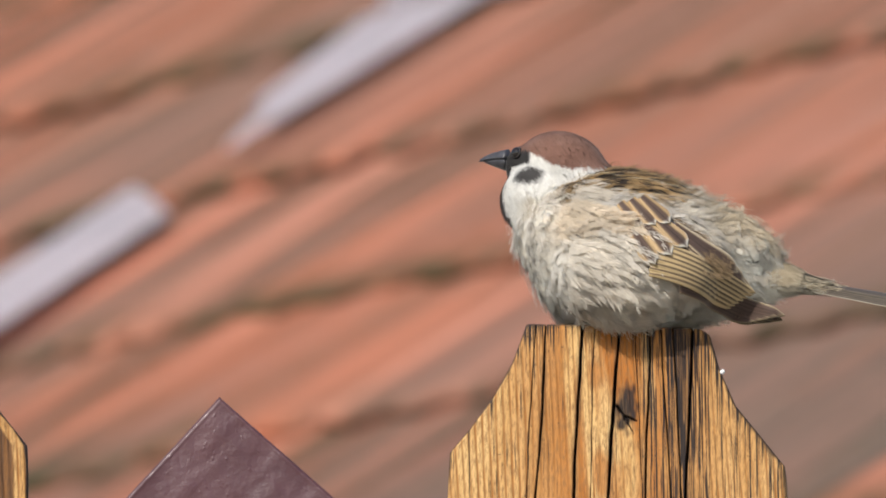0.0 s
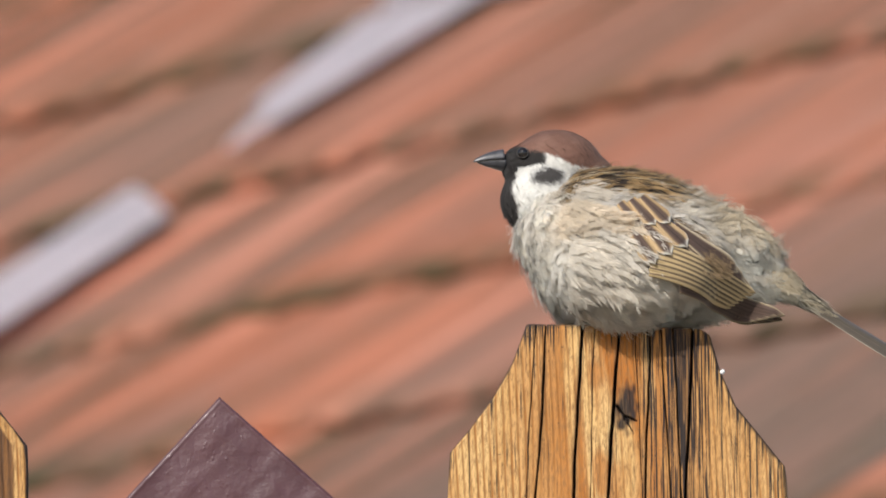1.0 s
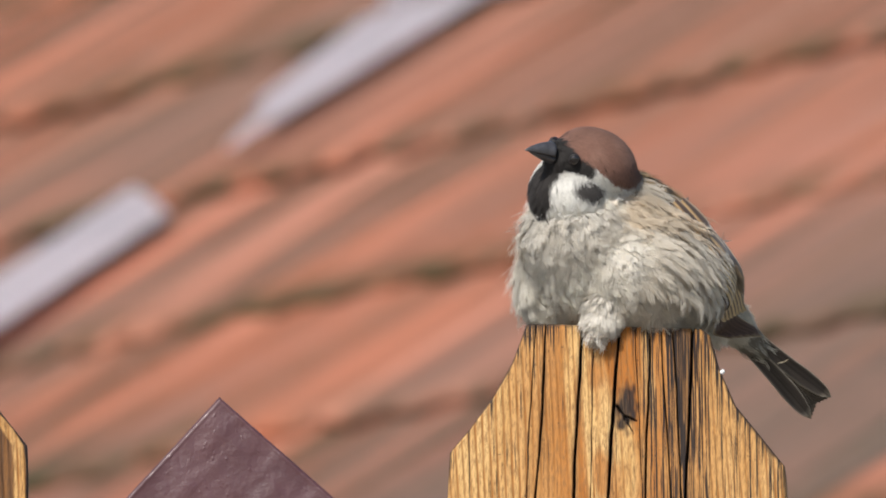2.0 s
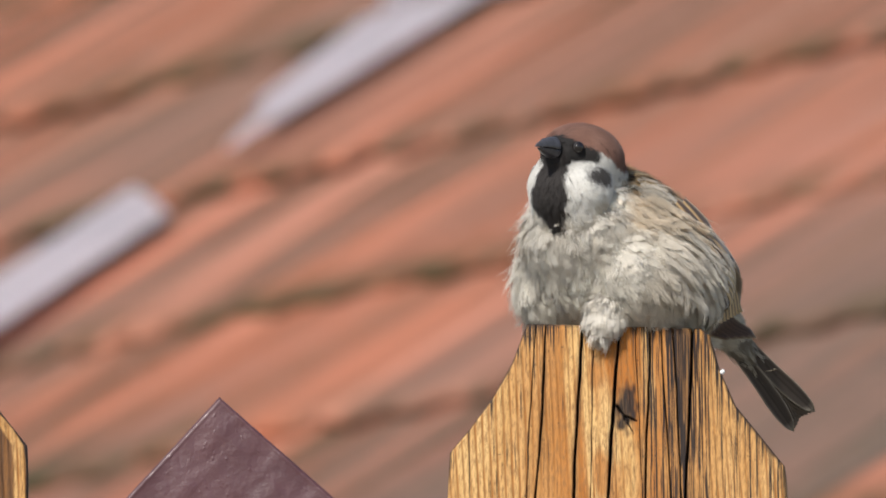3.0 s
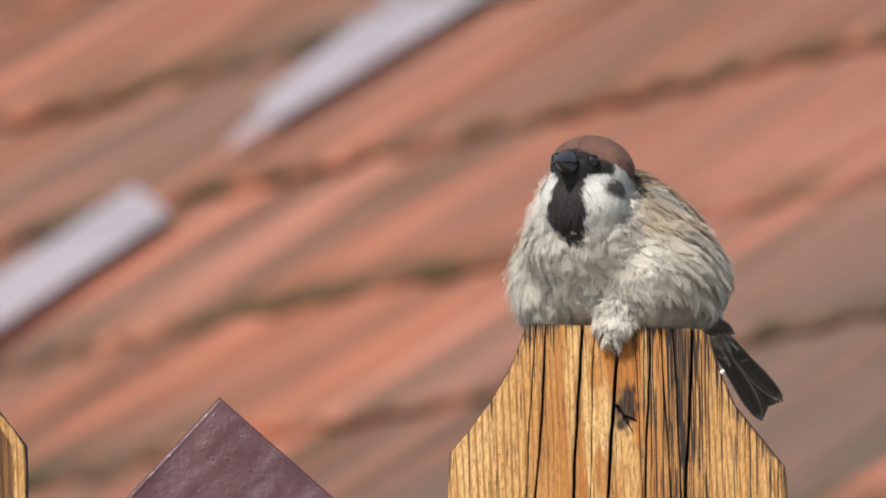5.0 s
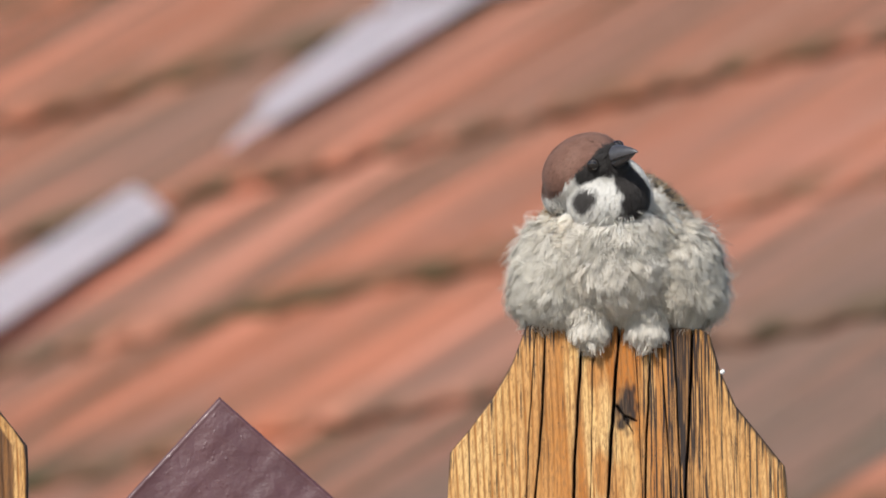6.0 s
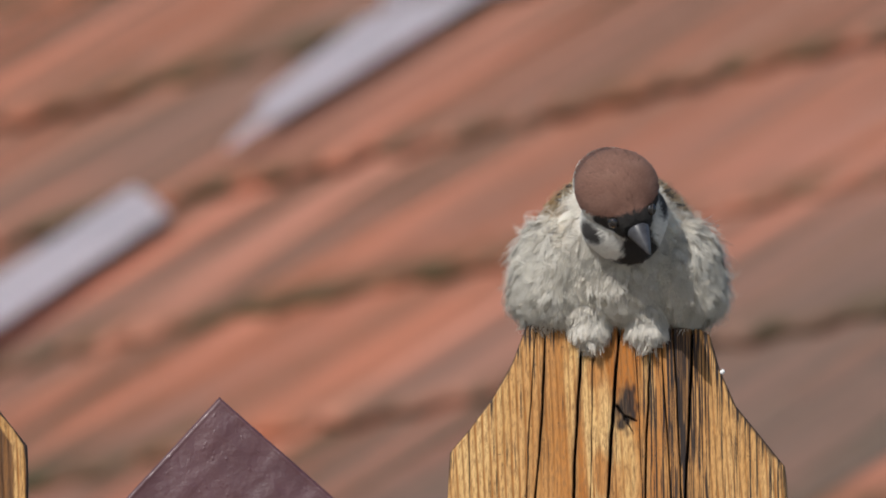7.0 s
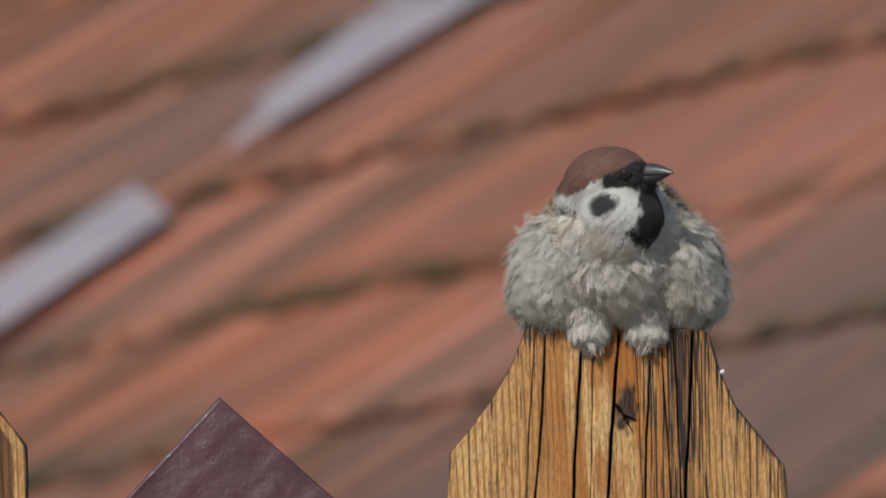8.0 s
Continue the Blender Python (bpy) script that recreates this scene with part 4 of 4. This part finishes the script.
def wing_feathers():
    """Name, feather: folded primaries, secondaries, tertials and two rows of coverts."""
    out = []
    for i in range(5):
        out.append(("flight_feather", vane((-12, 14 - i), (-45.5 + 2.4 * i, 6.6 - 0.5 * i), 1.9, DARK, (0.40, 0.31, 0.19), None, 0.2 + 0.1 * (4 - i), -0.5, 0.66, 50 + i)))
    for i in range(7):
        k = 6 - i
        out.append(("flight_feather", vane((-2, 24.5 - 1.75 * k), (-36.0 + 1.3 * k, 12.9 - 0.85 * k), 1.6, (0.15, 0.10, 0.058), (0.54, 0.40, 0.21), None, 1.4 + 0.18 * i, -1.0, 0.16, 60 + i)))
    for i in range(3):
        k = 2 - i
        out.append(("flight_feather", vane((-9, 31 - 1.9 * k), (-29.5 - 2.6 * k, 18.6 - 2.9 * k), 3.5, DARK, (0.68, 0.55, 0.36), None, 2.1 + 0.25 * i, 0.6, 0.72, 70 + i)))
    for i in range(3):
        k = 2 - i
        out.append(("wing_covert", vane((-3 + 4.0 * k, 33.5 - 1.7 * k), (-13.2 + 4.9 * k, 24.2 - 3.3 * k), 3.2, DARK, (0.45, 0.31, 0.16), CREAM, 2.6 + 0.25 * i, 0, 0.44, 80 + i)))
    for i in range(3):
        k = 2 - i
        out.append(("wing_covert", vane((1.5 + 3.4 * k, 40.5 - 1.2 * k), (-7.4 + 4.6 * k, 32.0 - 0.9 * k), 2.7, DARK, (0.42, 0.28, 0.14), CREAM, 3.2 + 0.2 * i, 0, 0.44, 90 + i)))
    return out


def over_wing_fluff():
    """Flank and shoulder feathers that lap over the folded wing's edges, left side."""
    r = np.random.default_rng(101)
    n = 2300
    t = r.random(n)
    low = r.random(n) < 0.60
    x = np.where(low, 20 - 43 * t, 16 - 42 * t) + 1.5 * r.normal(size=n)
    z = np.where(low, 29 - 24 * np.clip(t - 0.12, 0, 1) + 3.0 * r.normal(size=n), 39.5 - 13 * t + 1.9 * r.normal(size=n))
    front = low & (r.random(n) < 0.40)
    x = np.where(front, -8 + 26 * r.random(n), x)
    z = np.where(front, np.minimum(6 + 34 * r.random(n), 29 + 0.6 * x), z)
    y = wing_y(x, z) + np.where(low, 2.2, 1.5) + 0.6 * r.normal(size=n) + np.where(front, 2.0 * np.clip((24 - np.abs(z - 27)) / 12, 0, 1), 0)
    p = np.stack([x, y, z], -1)
    nn = BODY.surface(p - BODY.c)[1]
    p, nn = clumped(p, nn, 104, 0.22)
    flow = np.stack([np.full(n, -0.85), np.zeros(n), np.where(low, -0.50, -0.42)], -1) + 0.15 * r.normal(size=(n, 3))
    c = np.where(low[:, None], np.array([[0.72, 0.66, 0.565]]), np.array([[0.64, 0.58, 0.49]]))
    c = blend(c, (~low) * np.clip(hash_noise(p, 0.25, 7), 0, 0.6), (0.46, 0.44, 0.42))
    c = blend(c, low * (z > 26) * 0.6, (0.66, 0.53, 0.37))
    c = c * (1 + 0.11 * hash_noise(p, 0.30, 105) + 0.09 * hash_noise(p, 0.95, 106))[:, None]
    return barbs(p, nn, flow, 6.5 + 2.0 * r.random(n), 1.7 + 0.5 * r.random(n), c * 0.86, c, 0.06 + 0.06 * r.random(n), 0.10, 40, 102, 0.22)


def wing_root():
    """The covered base of the folded wing: a thin shell of small feathers on the body's side."""
    r = np.random.default_rng(150)
    n = 260
    t, w = r.random(n), r.normal(size=n)
    x, z = 2 - 26 * t, 36 - 16 * t + 2.2 * w
    y = wing_y(x, z) + 0.2
    p = np.stack([x, y, z], -1)
    nn = np.tile(np.array([0.0, 0.9, 0.3]), (n, 1))
    flow = np.tile(np.array([-0.8, 0, -0.5]), (n, 1))
    c = np.tile(np.array([0.30, 0.21, 0.12]), (n, 1))
    return barbs(p, nn, flow, 6 + 0 * t, 1.8 + 0 * t, c * 0.5, c, 0.04 + 0 * t, 0.06, 20, 151, 0.2)


def mirrored(v, side):
    return v * np.array([[1, side, 1]])


def build_eye(head, side):
    bm = bmesh.new()
    bmesh.ops.create_uvsphere(bm, u_segments=24, v_segments=16, radius=1.95 * MM)
    for f in bm.faces:
        f.smooth = True
    e = part("eye", bm, EYEBALL, head, "glossy black eye")
    e.rotation_euler = (0, 0, -side * 0.45)
    e.location = (9.8 * MM, side * 6.25 * MM, -0.6 * MM)
    # thin lid ring
    k = np.linspace(0, 2 * math.pi, 28, endpoint=False)
    j = np.linspace(0, 2 * math.pi, 8, endpoint=False)
    K, J = np.meshgrid(k, j, indexing="ij")
    R = 1.75 + 0.26 * np.cos(J)
    V = np.stack([R * np.cos(K), side * (0.80 + 0.26 * np.sin(J)) + 0 * K, 0.92 * R * np.sin(K)], -1).reshape(-1, 3) * MM
    ring = [tuple(q) for q in grid_faces(28, 8, True)] + [((27 * 8 + a), 27 * 8 + (a + 1) % 8, (a + 1) % 8, a) for a in range(8)]
    put("eyelid", mesh_of("eyelid", V, ring, LID), e, "grey-brown eyelid ring")


LID = plain_material("lid", (0.026, 0.022, 0.021), (0.05, 0.042, 0.04), 900, 0.6)


def beak_half(upper):
    """A stout cone: base at x = 0, tip ahead."""
    nu, nv = 18, 24
    u = np.linspace(0, 1, nu)
    a = np.linspace(0, math.pi, nv)
    ln = 9.7 if upper else 8.7
    w = 3.5 * (1 - u) ** 0.72 * (1 - 0.12 * u) + 0.08
    h = (3.8 if upper else 3.1) * (1 - u) ** (0.60 if upper else 0.70) + 0.05
    X = np.repeat((u * ln)[:, None], nv, 1)
    Y = w[:, None] * np.cos(a)[None]
    Z = h[:, None] * np.sin(a)[None] ** 0.85 * (1 if upper else -1)
    Z = Z - (0.9 * u ** 2)[:, None] * (1 if upper else 0.3)
    V = np.stack([X, Y, Z], -1).reshape(-1, 3)
    lo = V.copy()
    lo[:, 2] = (V[:, 2] + (0.9 if upper else 0.3) * (V[:, 0] / ln) ** 2) * 0.12 - (0.9 if upper else 0.3) * (V[:, 0] / ln) ** 2
    f = grid_faces(nu, nv)
    m = len(V)
    cap = [tuple(range(nv)) + tuple(m + k for k in range(nv - 1, -1, -1))]
    f1 = [tuple(q) for q in f] if not upper else [tuple(q[::-1]) for q in f]
    f2 = [tuple(q[::-1] + m) for q in f] if not upper else [tuple(q + m) for q in f]
    me = mesh_of("beak", np.concatenate([V, lo]) * MM, f1 + f2 + cap, HORN)
    bm = bmesh.new()
    bm.from_mesh(me)
    bmesh.ops.remove_doubles(bm, verts=bm.verts[:], dist=1e-6)
    bmesh.ops.recalc_face_normals(bm, faces=bm.faces[:])
    for q in bm.faces:
        q.smooth = True
    bm.to_mesh(me)
    bm.free()
    return me


def tube(points, radii, seg=10):
    bm = bmesh.new()
    rings = []
    for i, (p, r) in enumerate(zip(points, radii)):
        a = Vector(points[max(i - 1, 0)])
        b = Vector(points[min(i + 1, len(points) - 1)])
        q = (b - a).to_track_quat("Z", "Y")
        rings.append([bm.verts.new(Vector(p) + q @ Vector((r * math.cos(t), r * math.sin(t), 0))) for t in np.linspace(0, 2 * math.pi, seg, endpoint=False)])
    for A, B in zip(rings, rings[1:]):
        for j in range(seg):
            bm.faces.new((A[j], A[(j + 1) % seg], B[(j + 1) % seg], B[j])).smooth = True
    bm.faces.new(rings[0][::-1])
    bm.faces.new(rings[-1])
    bmesh.ops.scale(bm, vec=(MM, MM, MM), verts=bm.verts[:])
    return bm


def build_sparrow():
    bird = tagged(new("sparrow"), "fluffed sparrow with chestnut cap and black bib perched on picket", "bird")
    v, f, c, m = body_plumage()
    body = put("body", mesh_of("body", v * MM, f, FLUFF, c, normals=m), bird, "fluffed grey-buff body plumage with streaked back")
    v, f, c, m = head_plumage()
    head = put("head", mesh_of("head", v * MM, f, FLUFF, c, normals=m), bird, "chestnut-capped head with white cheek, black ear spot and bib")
    up = put("upper_beak", beak_half(True), head, "dark grey upper beak")
    up.matrix_basis = pose(14.9 * MM, 0, -2.7 * MM, 0, 4, 0)
    low = put("lower_beak", beak_half(False), head, "dark grey lower beak")
    low.matrix_basis = pose(14.5 * MM, 0, -2.8 * MM, 0, 4, 0)
    for s in (1, -1):
        build_eye(head, s)
    wings, flanks = [], []
    for s in (1, -1):
        v, f, c, m = over_wing_fluff()
        flanks.append(put("flank", mesh_of("flank", mirrored(v, s) * MM, f if s > 0 else f[:, ::-1], FLUFF, c, normals=mirrored(m, s)), bird, "loose grey-buff flank feathers"))
        v, f, c, m = wing_root()
        wing = put("wing", mesh_of("wing", mirrored(v, s) * MM, f if s > 0 else f[:, ::-1], FLUFF, c, normals=mirrored(m, s)), bird, "folded wing with dark, buff-edged feathers and a white bar")
        wings.append(wing)
        for name, (v, f, c) in wing_feathers():
            put(name, mesh_of(name, mirrored(v, s) * MM, f if s > 0 else [tuple(reversed(q)) for q in f], VANE, c), wing)
    tail = put("tail", tail_base(), bird, "narrow dark brown tail with pale feather edges")
    for i in range(9):
        k = i - 4
        rim = (0.46, 0.40, 0.31) if abs(k) == 4 else (0.20, 0.165, 0.125)
        v, f, c = vane((0, 0.55 * k), (-49 - 0.25 * abs(k), 1.15 * k), 2.9, (0.075, 0.058, 0.046), rim, None, 0.45 * (4 - abs(k)) - 1.0, 0.25 * k, 0.80, 110 + i, True)
        put("tail_feather", mesh_of("tail_feather", v * MM, f, VANE, c), tail)
    lobes = []
    for s in (1, -1):
        form = Form((0, 0, 0), [((0, 0, 0), (18, 14.0, 17.0), 0), ((1, s * 1.5, -8), (15, 13.5, 11), 0), ((-2, -s * 4, 8), (13, 10, 10), 0)])
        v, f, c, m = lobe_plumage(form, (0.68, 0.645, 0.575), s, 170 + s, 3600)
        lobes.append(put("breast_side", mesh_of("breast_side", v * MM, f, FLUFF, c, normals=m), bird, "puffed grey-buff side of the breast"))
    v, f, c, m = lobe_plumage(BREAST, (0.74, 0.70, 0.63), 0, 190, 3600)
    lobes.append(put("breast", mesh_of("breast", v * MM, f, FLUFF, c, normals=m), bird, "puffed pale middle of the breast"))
    thighs = []
    for s in (1, -1):
        v, f, c, m = tuft_plumage(10.5, 6.6, (0.72, 0.68, 0.61), 700, 130 + s)
        th = put("thigh", mesh_of("thigh", v * MM, f, FLUFF, c, normals=m), bird, "white fluffy thigh tuft")
        thighs.append(th)
        leg = part("leg", tube([(-2, 0, 6), (0, 0, 1.4), (1, 0, 1.0)], [1.0, 0.9, 0.9]), SKIN, bird, "short pinkish leg")
        leg.location = (3 * MM, s * 10 * MM, 0)
        for a in (-24, 0, 24, 178):
            d = Vector((math.cos(radians(a)), math.sin(radians(a)), 0))
            toe = part("toe", tube([d * 0.5 + Vector((0, 0, 1.0)), d * 3.5 + Vector((0, 0, 1.1)), d * 7 + Vector((0, 0, 0.8)), d * 8.6 + Vector((0, 0, -0.2))], [0.85, 0.8, 0.65, 0.2], 8), SKIN, leg, "pinkish toe with a dark claw")
    return bird, head, low, tail, thighs, wings, lobes, flanks


def tail_base():
    """Soft coverts round the root of the tail."""
    r = np.random.default_rng(140)
    f = Form((0, 0, 0), [((0, 0, 0), (12, 7.0, 5.4), 0), ((-11, 0, 0), (15, 5.2, 3.6), 0)])
    p, n = f.surface(sphere_points(700, 141))
    c1 = np.where(n[:, 2:3] > 0, np.array([[0.58, 0.49, 0.35]]), np.array([[0.70, 0.65, 0.54]]))
    flow = np.tile(np.array([-1.0, 0, 0]), (len(p), 1)) + 0.08 * r.normal(size=p.shape)
    a = barbs(p - n * 0.5, n, flow, 6 + 2 * r.random(len(p)), 1.5 + 0 * p[:, 0], c1 * 0.5, c1, 0.05 + 0.04 * r.random(len(p)), 0.06, 22, 142, 0.2)
    s, fc = f.skin(1.0, 20, 24)
    # dark core under the tail coverts, shade put into its colour
    v, fa, c, m = joined([a, (s, fc, np.tile(np.array([[0.25, 0.21, 0.15]]), (len(s), 1)), s / np.linalg.norm(s, axis=1, keepdims=True))])
    return mesh_of("tail", v * MM, fa, FLUFF, c, normals=m)


sparrow, sparrow_head, lower_beak, sparrow_tail, sparrow_thighs, sparrow_wings, sparrow_lobes, sparrow_flanks = build_sparrow()


# ---- what moves ----
# seconds; feet x, y, z in mm from the picket's foot line; turn, nose-up, lean of the whole bird
PERCH = [(0.0, 57.7, 17, 1952, 180, 0, 0), (1.1, 57.7, 17, 1952, 180, 0, 0), (1.2, 52, 17, 1962, 196, 4, 0), (1.3, 54, 17, 1954, 216, 9, 0),
         (1.5, 53.5, 17, 1952, 223, 10, 0), (1.7, 53.3, 17, 1952, 226, 10, 0), (2.8, 53, 17, 1952, 231, 10, 0), (4.7, 53, 17, 1952, 232, 10, 0),
         (5.1, 54, 17, 1952, 243, 5, 0), (5.5, 55.6, 17, 1950.5, 266, -4, 0), (5.8, 55.6, 17, 1950.5, 270, -5, 0), (8.0, 55.6, 17, 1950.5, 270, -5, 0)]
# seconds; head's middle x, y, z in mm; turn, nose-up, lean
HEADS = [(0, 35.0, 17.0, 2007.0, 161.7, 11.6, 2.1), (0.2, 31.9, 17.0, 2005.6, 195.1, 2.2, 9.4), (0.3, 32.3, 17.0, 2005.5, 183.1, 5.3, 11.3),
         (0.5, 31.9, 17.0, 2006.1, 185.5, -0.4, 8.0), (0.7, 34.2, 17.0, 2007.0, 191.9, 5.3, 1.0), (1.0, 33.3, 17.0, 2007.4, 196.0, 4.2, -0.4),
         (1.1, 33.1, 17.0, 2007.6, 196.7, 4.0, -0.2), (1.2, 36.4, 9.1, 2012.2, 215.5, 12.7, -0.4), (1.3, 38.2, -2.8, 2009.2, 223.5, 10.6, -15.4),
         (1.4, 40.3, -4.6, 2008.0, 219.2, 5.1, -10.1), (1.5, 40.2, -6.3, 2007.8, 218.1, 3.5, -9.8), (1.7, 46.9, -6.9, 2005.0, 218.9, 7.0, -36.2),
         (2.8, 42.4, -7.7, 2003.4, 234.3, 4.1, -10.7), (2.9, 42.4, -7.7, 2003.5, 238.1, 8.6, -9.6), (3.0, 42.8, -7.7, 2005.4, 238.3, 4.0, -10.0),
         (3.2, 42.9, -7.7, 2004.5, 240.6, 0.3, -4.4), (3.5, 46.3, -7.7, 2003.8, 247.9, 4.9, -15.4), (3.8, 46.8, -7.8, 2004.2, 243.7, 3.3, -17.6),
         (3.9, 48.2, -7.8, 2002.5, 219.5, 11.5, -33.5), (4.0, 48.1, -7.8, 2002.2, 221.9, 11.3, -34.8), (4.2, 47.7, -7.8, 2001.5, 221.6, 10.9, -40.8),
         (4.3, 47.5, -7.8, 2001.0, 220.8, 9.0, -39.3), (4.5, 47.4, -7.8, 2000.2, 219.1, 9.0, -38.0), (4.7, 46.2, -7.8, 2001.0, 222.4, -1.0, -22.9),
         (5.8, 45.6, -15.5, 2000.9, 302.7, 8.3, 37.0), (5.9, 45.5, -15.6, 2001.2, 301.9, 6.5, 35.4), (6.0, 45.8, -15.7, 2000.2, 304.4, 7.6, 34.8),
         (6.2, 46.2, -15.9, 2000.1, 302.5, 6.9, 34.2), (6.3, 49.7, -22.0, 1996.9, 321.5, -17.7, 38.2), (6.4, 51.0, -24.8, 1995.7, 325.0, -19.7, 33.8),
         (6.5, 51.5, -26.4, 1994.9, 320.7, -17.3, 40.2), (6.6, 55.5, -30.0, 1989.7, 329.4, -51.6, 45.1), (6.7, 56.3, -30.0, 1988.2, 332.3, -51.1, 37.7),
         (6.9, 55.7, -30.0, 1988.4, 329.0, -51.9, 46.5), (7.0, 56.3, -30.0, 1987.5, 304.4, -51.4, 34.1), (7.1, 56.3, -30.0, 1988.9, 300.9, -53.0, 19.7),
         (7.2, 53.2, -16.0, 1996.6, 255.2, -8.4, -2.3), (7.3, 53.9, -16.0, 1996.7, 254.3, -7.0, -3.8), (7.4, 54.4, -16.0, 1996.1, 255.6, -4.5, -4.6),
         (7.5, 53.9, -16.0, 1995.3, 268.3, -1.9, -0.3), (7.7, 54.2, -16.0, 1995.5, 270.8, 1.2, 0.8), (7.9, 54.4, -16.0, 1995.9, 271.2, 1.7, 1.2),
         (8.0, 54.3, -16.0, 1996.2, 318.2, 3.2, 13.4)]
TAILS = [(0, -17.0, 12.3), (0.2, -1.8, 26.3), (0.5, -1.8, 31.9), (1.1, -1.8, 31.9), (1.2, -7.2, -4.7), (1.3, -8.6, -22.4),
         (1.4, -0.4, -0.6), (1.5, 1.0, 8.8), (1.7, -0.9, 16.9), (2.8, -6.1, 19.5), (3.0, -4.1, 24.2), (3.5, -4.1, 26.7),
         (4.0, -5.6, 23.8), (4.2, -3.1, 28.1), (4.5, -4.0, 21.5), (4.7, -6.6, 25.6), (5.3, -6.2, 27.3), (5.8, -3.7, 24.2),
         (8.0, -3.7, 24.2)]
GAPE = [(0.0, 0), (0.1, 4), (0.2, 16), (0.3, 24), (0.4, 10), (0.5, 2), (0.7, 14), (0.9, 2), (1.1, 3), (1.2, 26), (1.3, 26), (1.4, 6), (1.5, 2), (2.8, 3), (2.9, 26), (3.0, 3), (3.4, 14),
        (3.5, 18), (3.6, 14), (3.8, 3), (4.0, 0), (4.1, 10), (4.2, 26), (4.3, 4), (4.5, 0), (4.7, 18), (4.9, 2), (5.7, 2), (5.8, 24), (5.9, 14), (6.0, 2), (7.1, 2), (7.2, 12), (7.3, 2), (7.6, 4), (7.7, 14), (7.8, 4), (8.0, 0)]


ROLL = 55
# seconds; how far the thigh tufts hang out and the wings are tucked into the flanks
FOLD = [(0.0, 0), (1.15, 0), (1.3, 1), (8.0, 1)]
# how far the sides of the breast are puffed out
PUFF = [(0.0, 0), (1.15, 0), (1.3, 0.12), (4.9, 0.12), (5.5, 1), (8.0, 1)]
# the breast's middle, x and z in mm on the bird
CHEST = [(0.0, 4, 18), (1.15, 4, 18), (1.3, 17, 24), (4.9, 17, 24), (5.5, 13, 19), (6.5, 13, 19), (6.6, 10, 17), (7.1, 10, 17), (7.2, 13, 19), (8.0, 13, 19)]
TUCK = [(0.0, 0), (1.15, 0), (1.3, 0.35), (4.9, 0.35), (5.5, 3), (8.0, 3)]


def between(rows, t):
    ts = [r[0] for r in rows]
    return [float(np.interp(t, ts, [r[i] for r in rows])) for i in range(1, len(rows[0]))]


def placed(x, y, z, turn, up, lean):
    return Matrix.Translation((x * MM, y * MM, z * MM)) @ Euler((radians(lean), radians(-up), radians(turn)), "XYZ").to_matrix().to_4x4()


def motions():
    times = sorted({r[0] for rows in (PERCH, HEADS, TAILS, GAPE) for r in rows})
    walk(sparrow, [(t, placed(*between(PERCH, t))) for t in times])
    walk(sparrow_head, [(t, placed(*between(PERCH, t)).inverted() @ placed(*between(HEADS, t))) for t in times])
    walk(sparrow_tail, [(t, placed(-47 - 6 * between(FOLD, t)[0], 0, 16.5 + 4 * between(FOLD, t)[0], *between(TAILS, t), ROLL * between(FOLD, t)[0] - 22 * (1 - between(FOLD, t)[0]))) for t in times])
    walk(lower_beak, [(t, pose(14.5 * MM, 0, -2.8 * MM, 0, 4 + between(GAPE, t)[0], 0)) for t in times])
    for s, th in zip((1, -1), sparrow_thighs):
        rows = []
        for t in times:
            fold, puff = between(FOLD, t)[0], max(0, between(PUFF, t)[0] - 0.12)
            back = 0 if s > 0 else 12 * (fold - puff / 0.88)
            rows.append((t, placed(10 + 4 * fold + 3.8 * puff - back, s * 9.0, 12 - 11 * fold + 4.0 * puff + 0.6 * back, 0, 0, 0)))
        walk(th, rows)
    walk(sparrow_lobes[2], [(t, pose(between(CHEST, t)[0] * MM, 0, between(CHEST, t)[1] * MM)) for t in times])
    for s, lobe in zip((1, -1), sparrow_lobes):
        walk(lobe, [(t, pose((0 + 8 * between(PUFF, t)[0]) * MM, s * (9 + 10.3 * between(PUFF, t)[0]) * MM, (18 + 2 * between(PUFF, t)[0]) * MM)) for t in times])

    for s, w in zip((1, -1), sparrow_flanks):
        walk(w, [(t, pose(0, -s * max(11 * max(0, between(PUFF, t)[0] - 0.12), 0 if s > 0 else 8 * between(FOLD, t)[0]) * MM, 0)) for t in times])
    hinge = Matrix.Translation((0, 0, 0.03))
    for s, w in zip((1, -1), sparrow_wings):
        rows = []
        for t in times:
            fold, tuck = between(FOLD, t)[0], max(between(TUCK, t)[0], 0 if s > 0 else 2.6 * between(FOLD, t)[0])
            loose = 0.12 * fold * (1 - min(1, between(PUFF, t)[0])) if s > 0 else 0
            sit = pose((-tuck - 6.5 * (1 - fold) - 4 * fold - 3 * loose) * MM, (s * (3.4 - 5.2 * tuck) - 2.5 * loose) * MM, (-tuck - 2.5 * (1 - fold) + (5 * loose if s > 0 else 4 - 4 * fold)) * MM)
            rows.append((t, sit @ hinge @ Euler((0, radians(5 * fold - 3 * (1 - fold)), radians(s * -3 * fold - (6 * fold * (1 - min(1, tuck)) if s > 0 else 0))), "XYZ").to_matrix().to_4x4() @ hinge.inverted()))
        walk(w, rows)


motions()
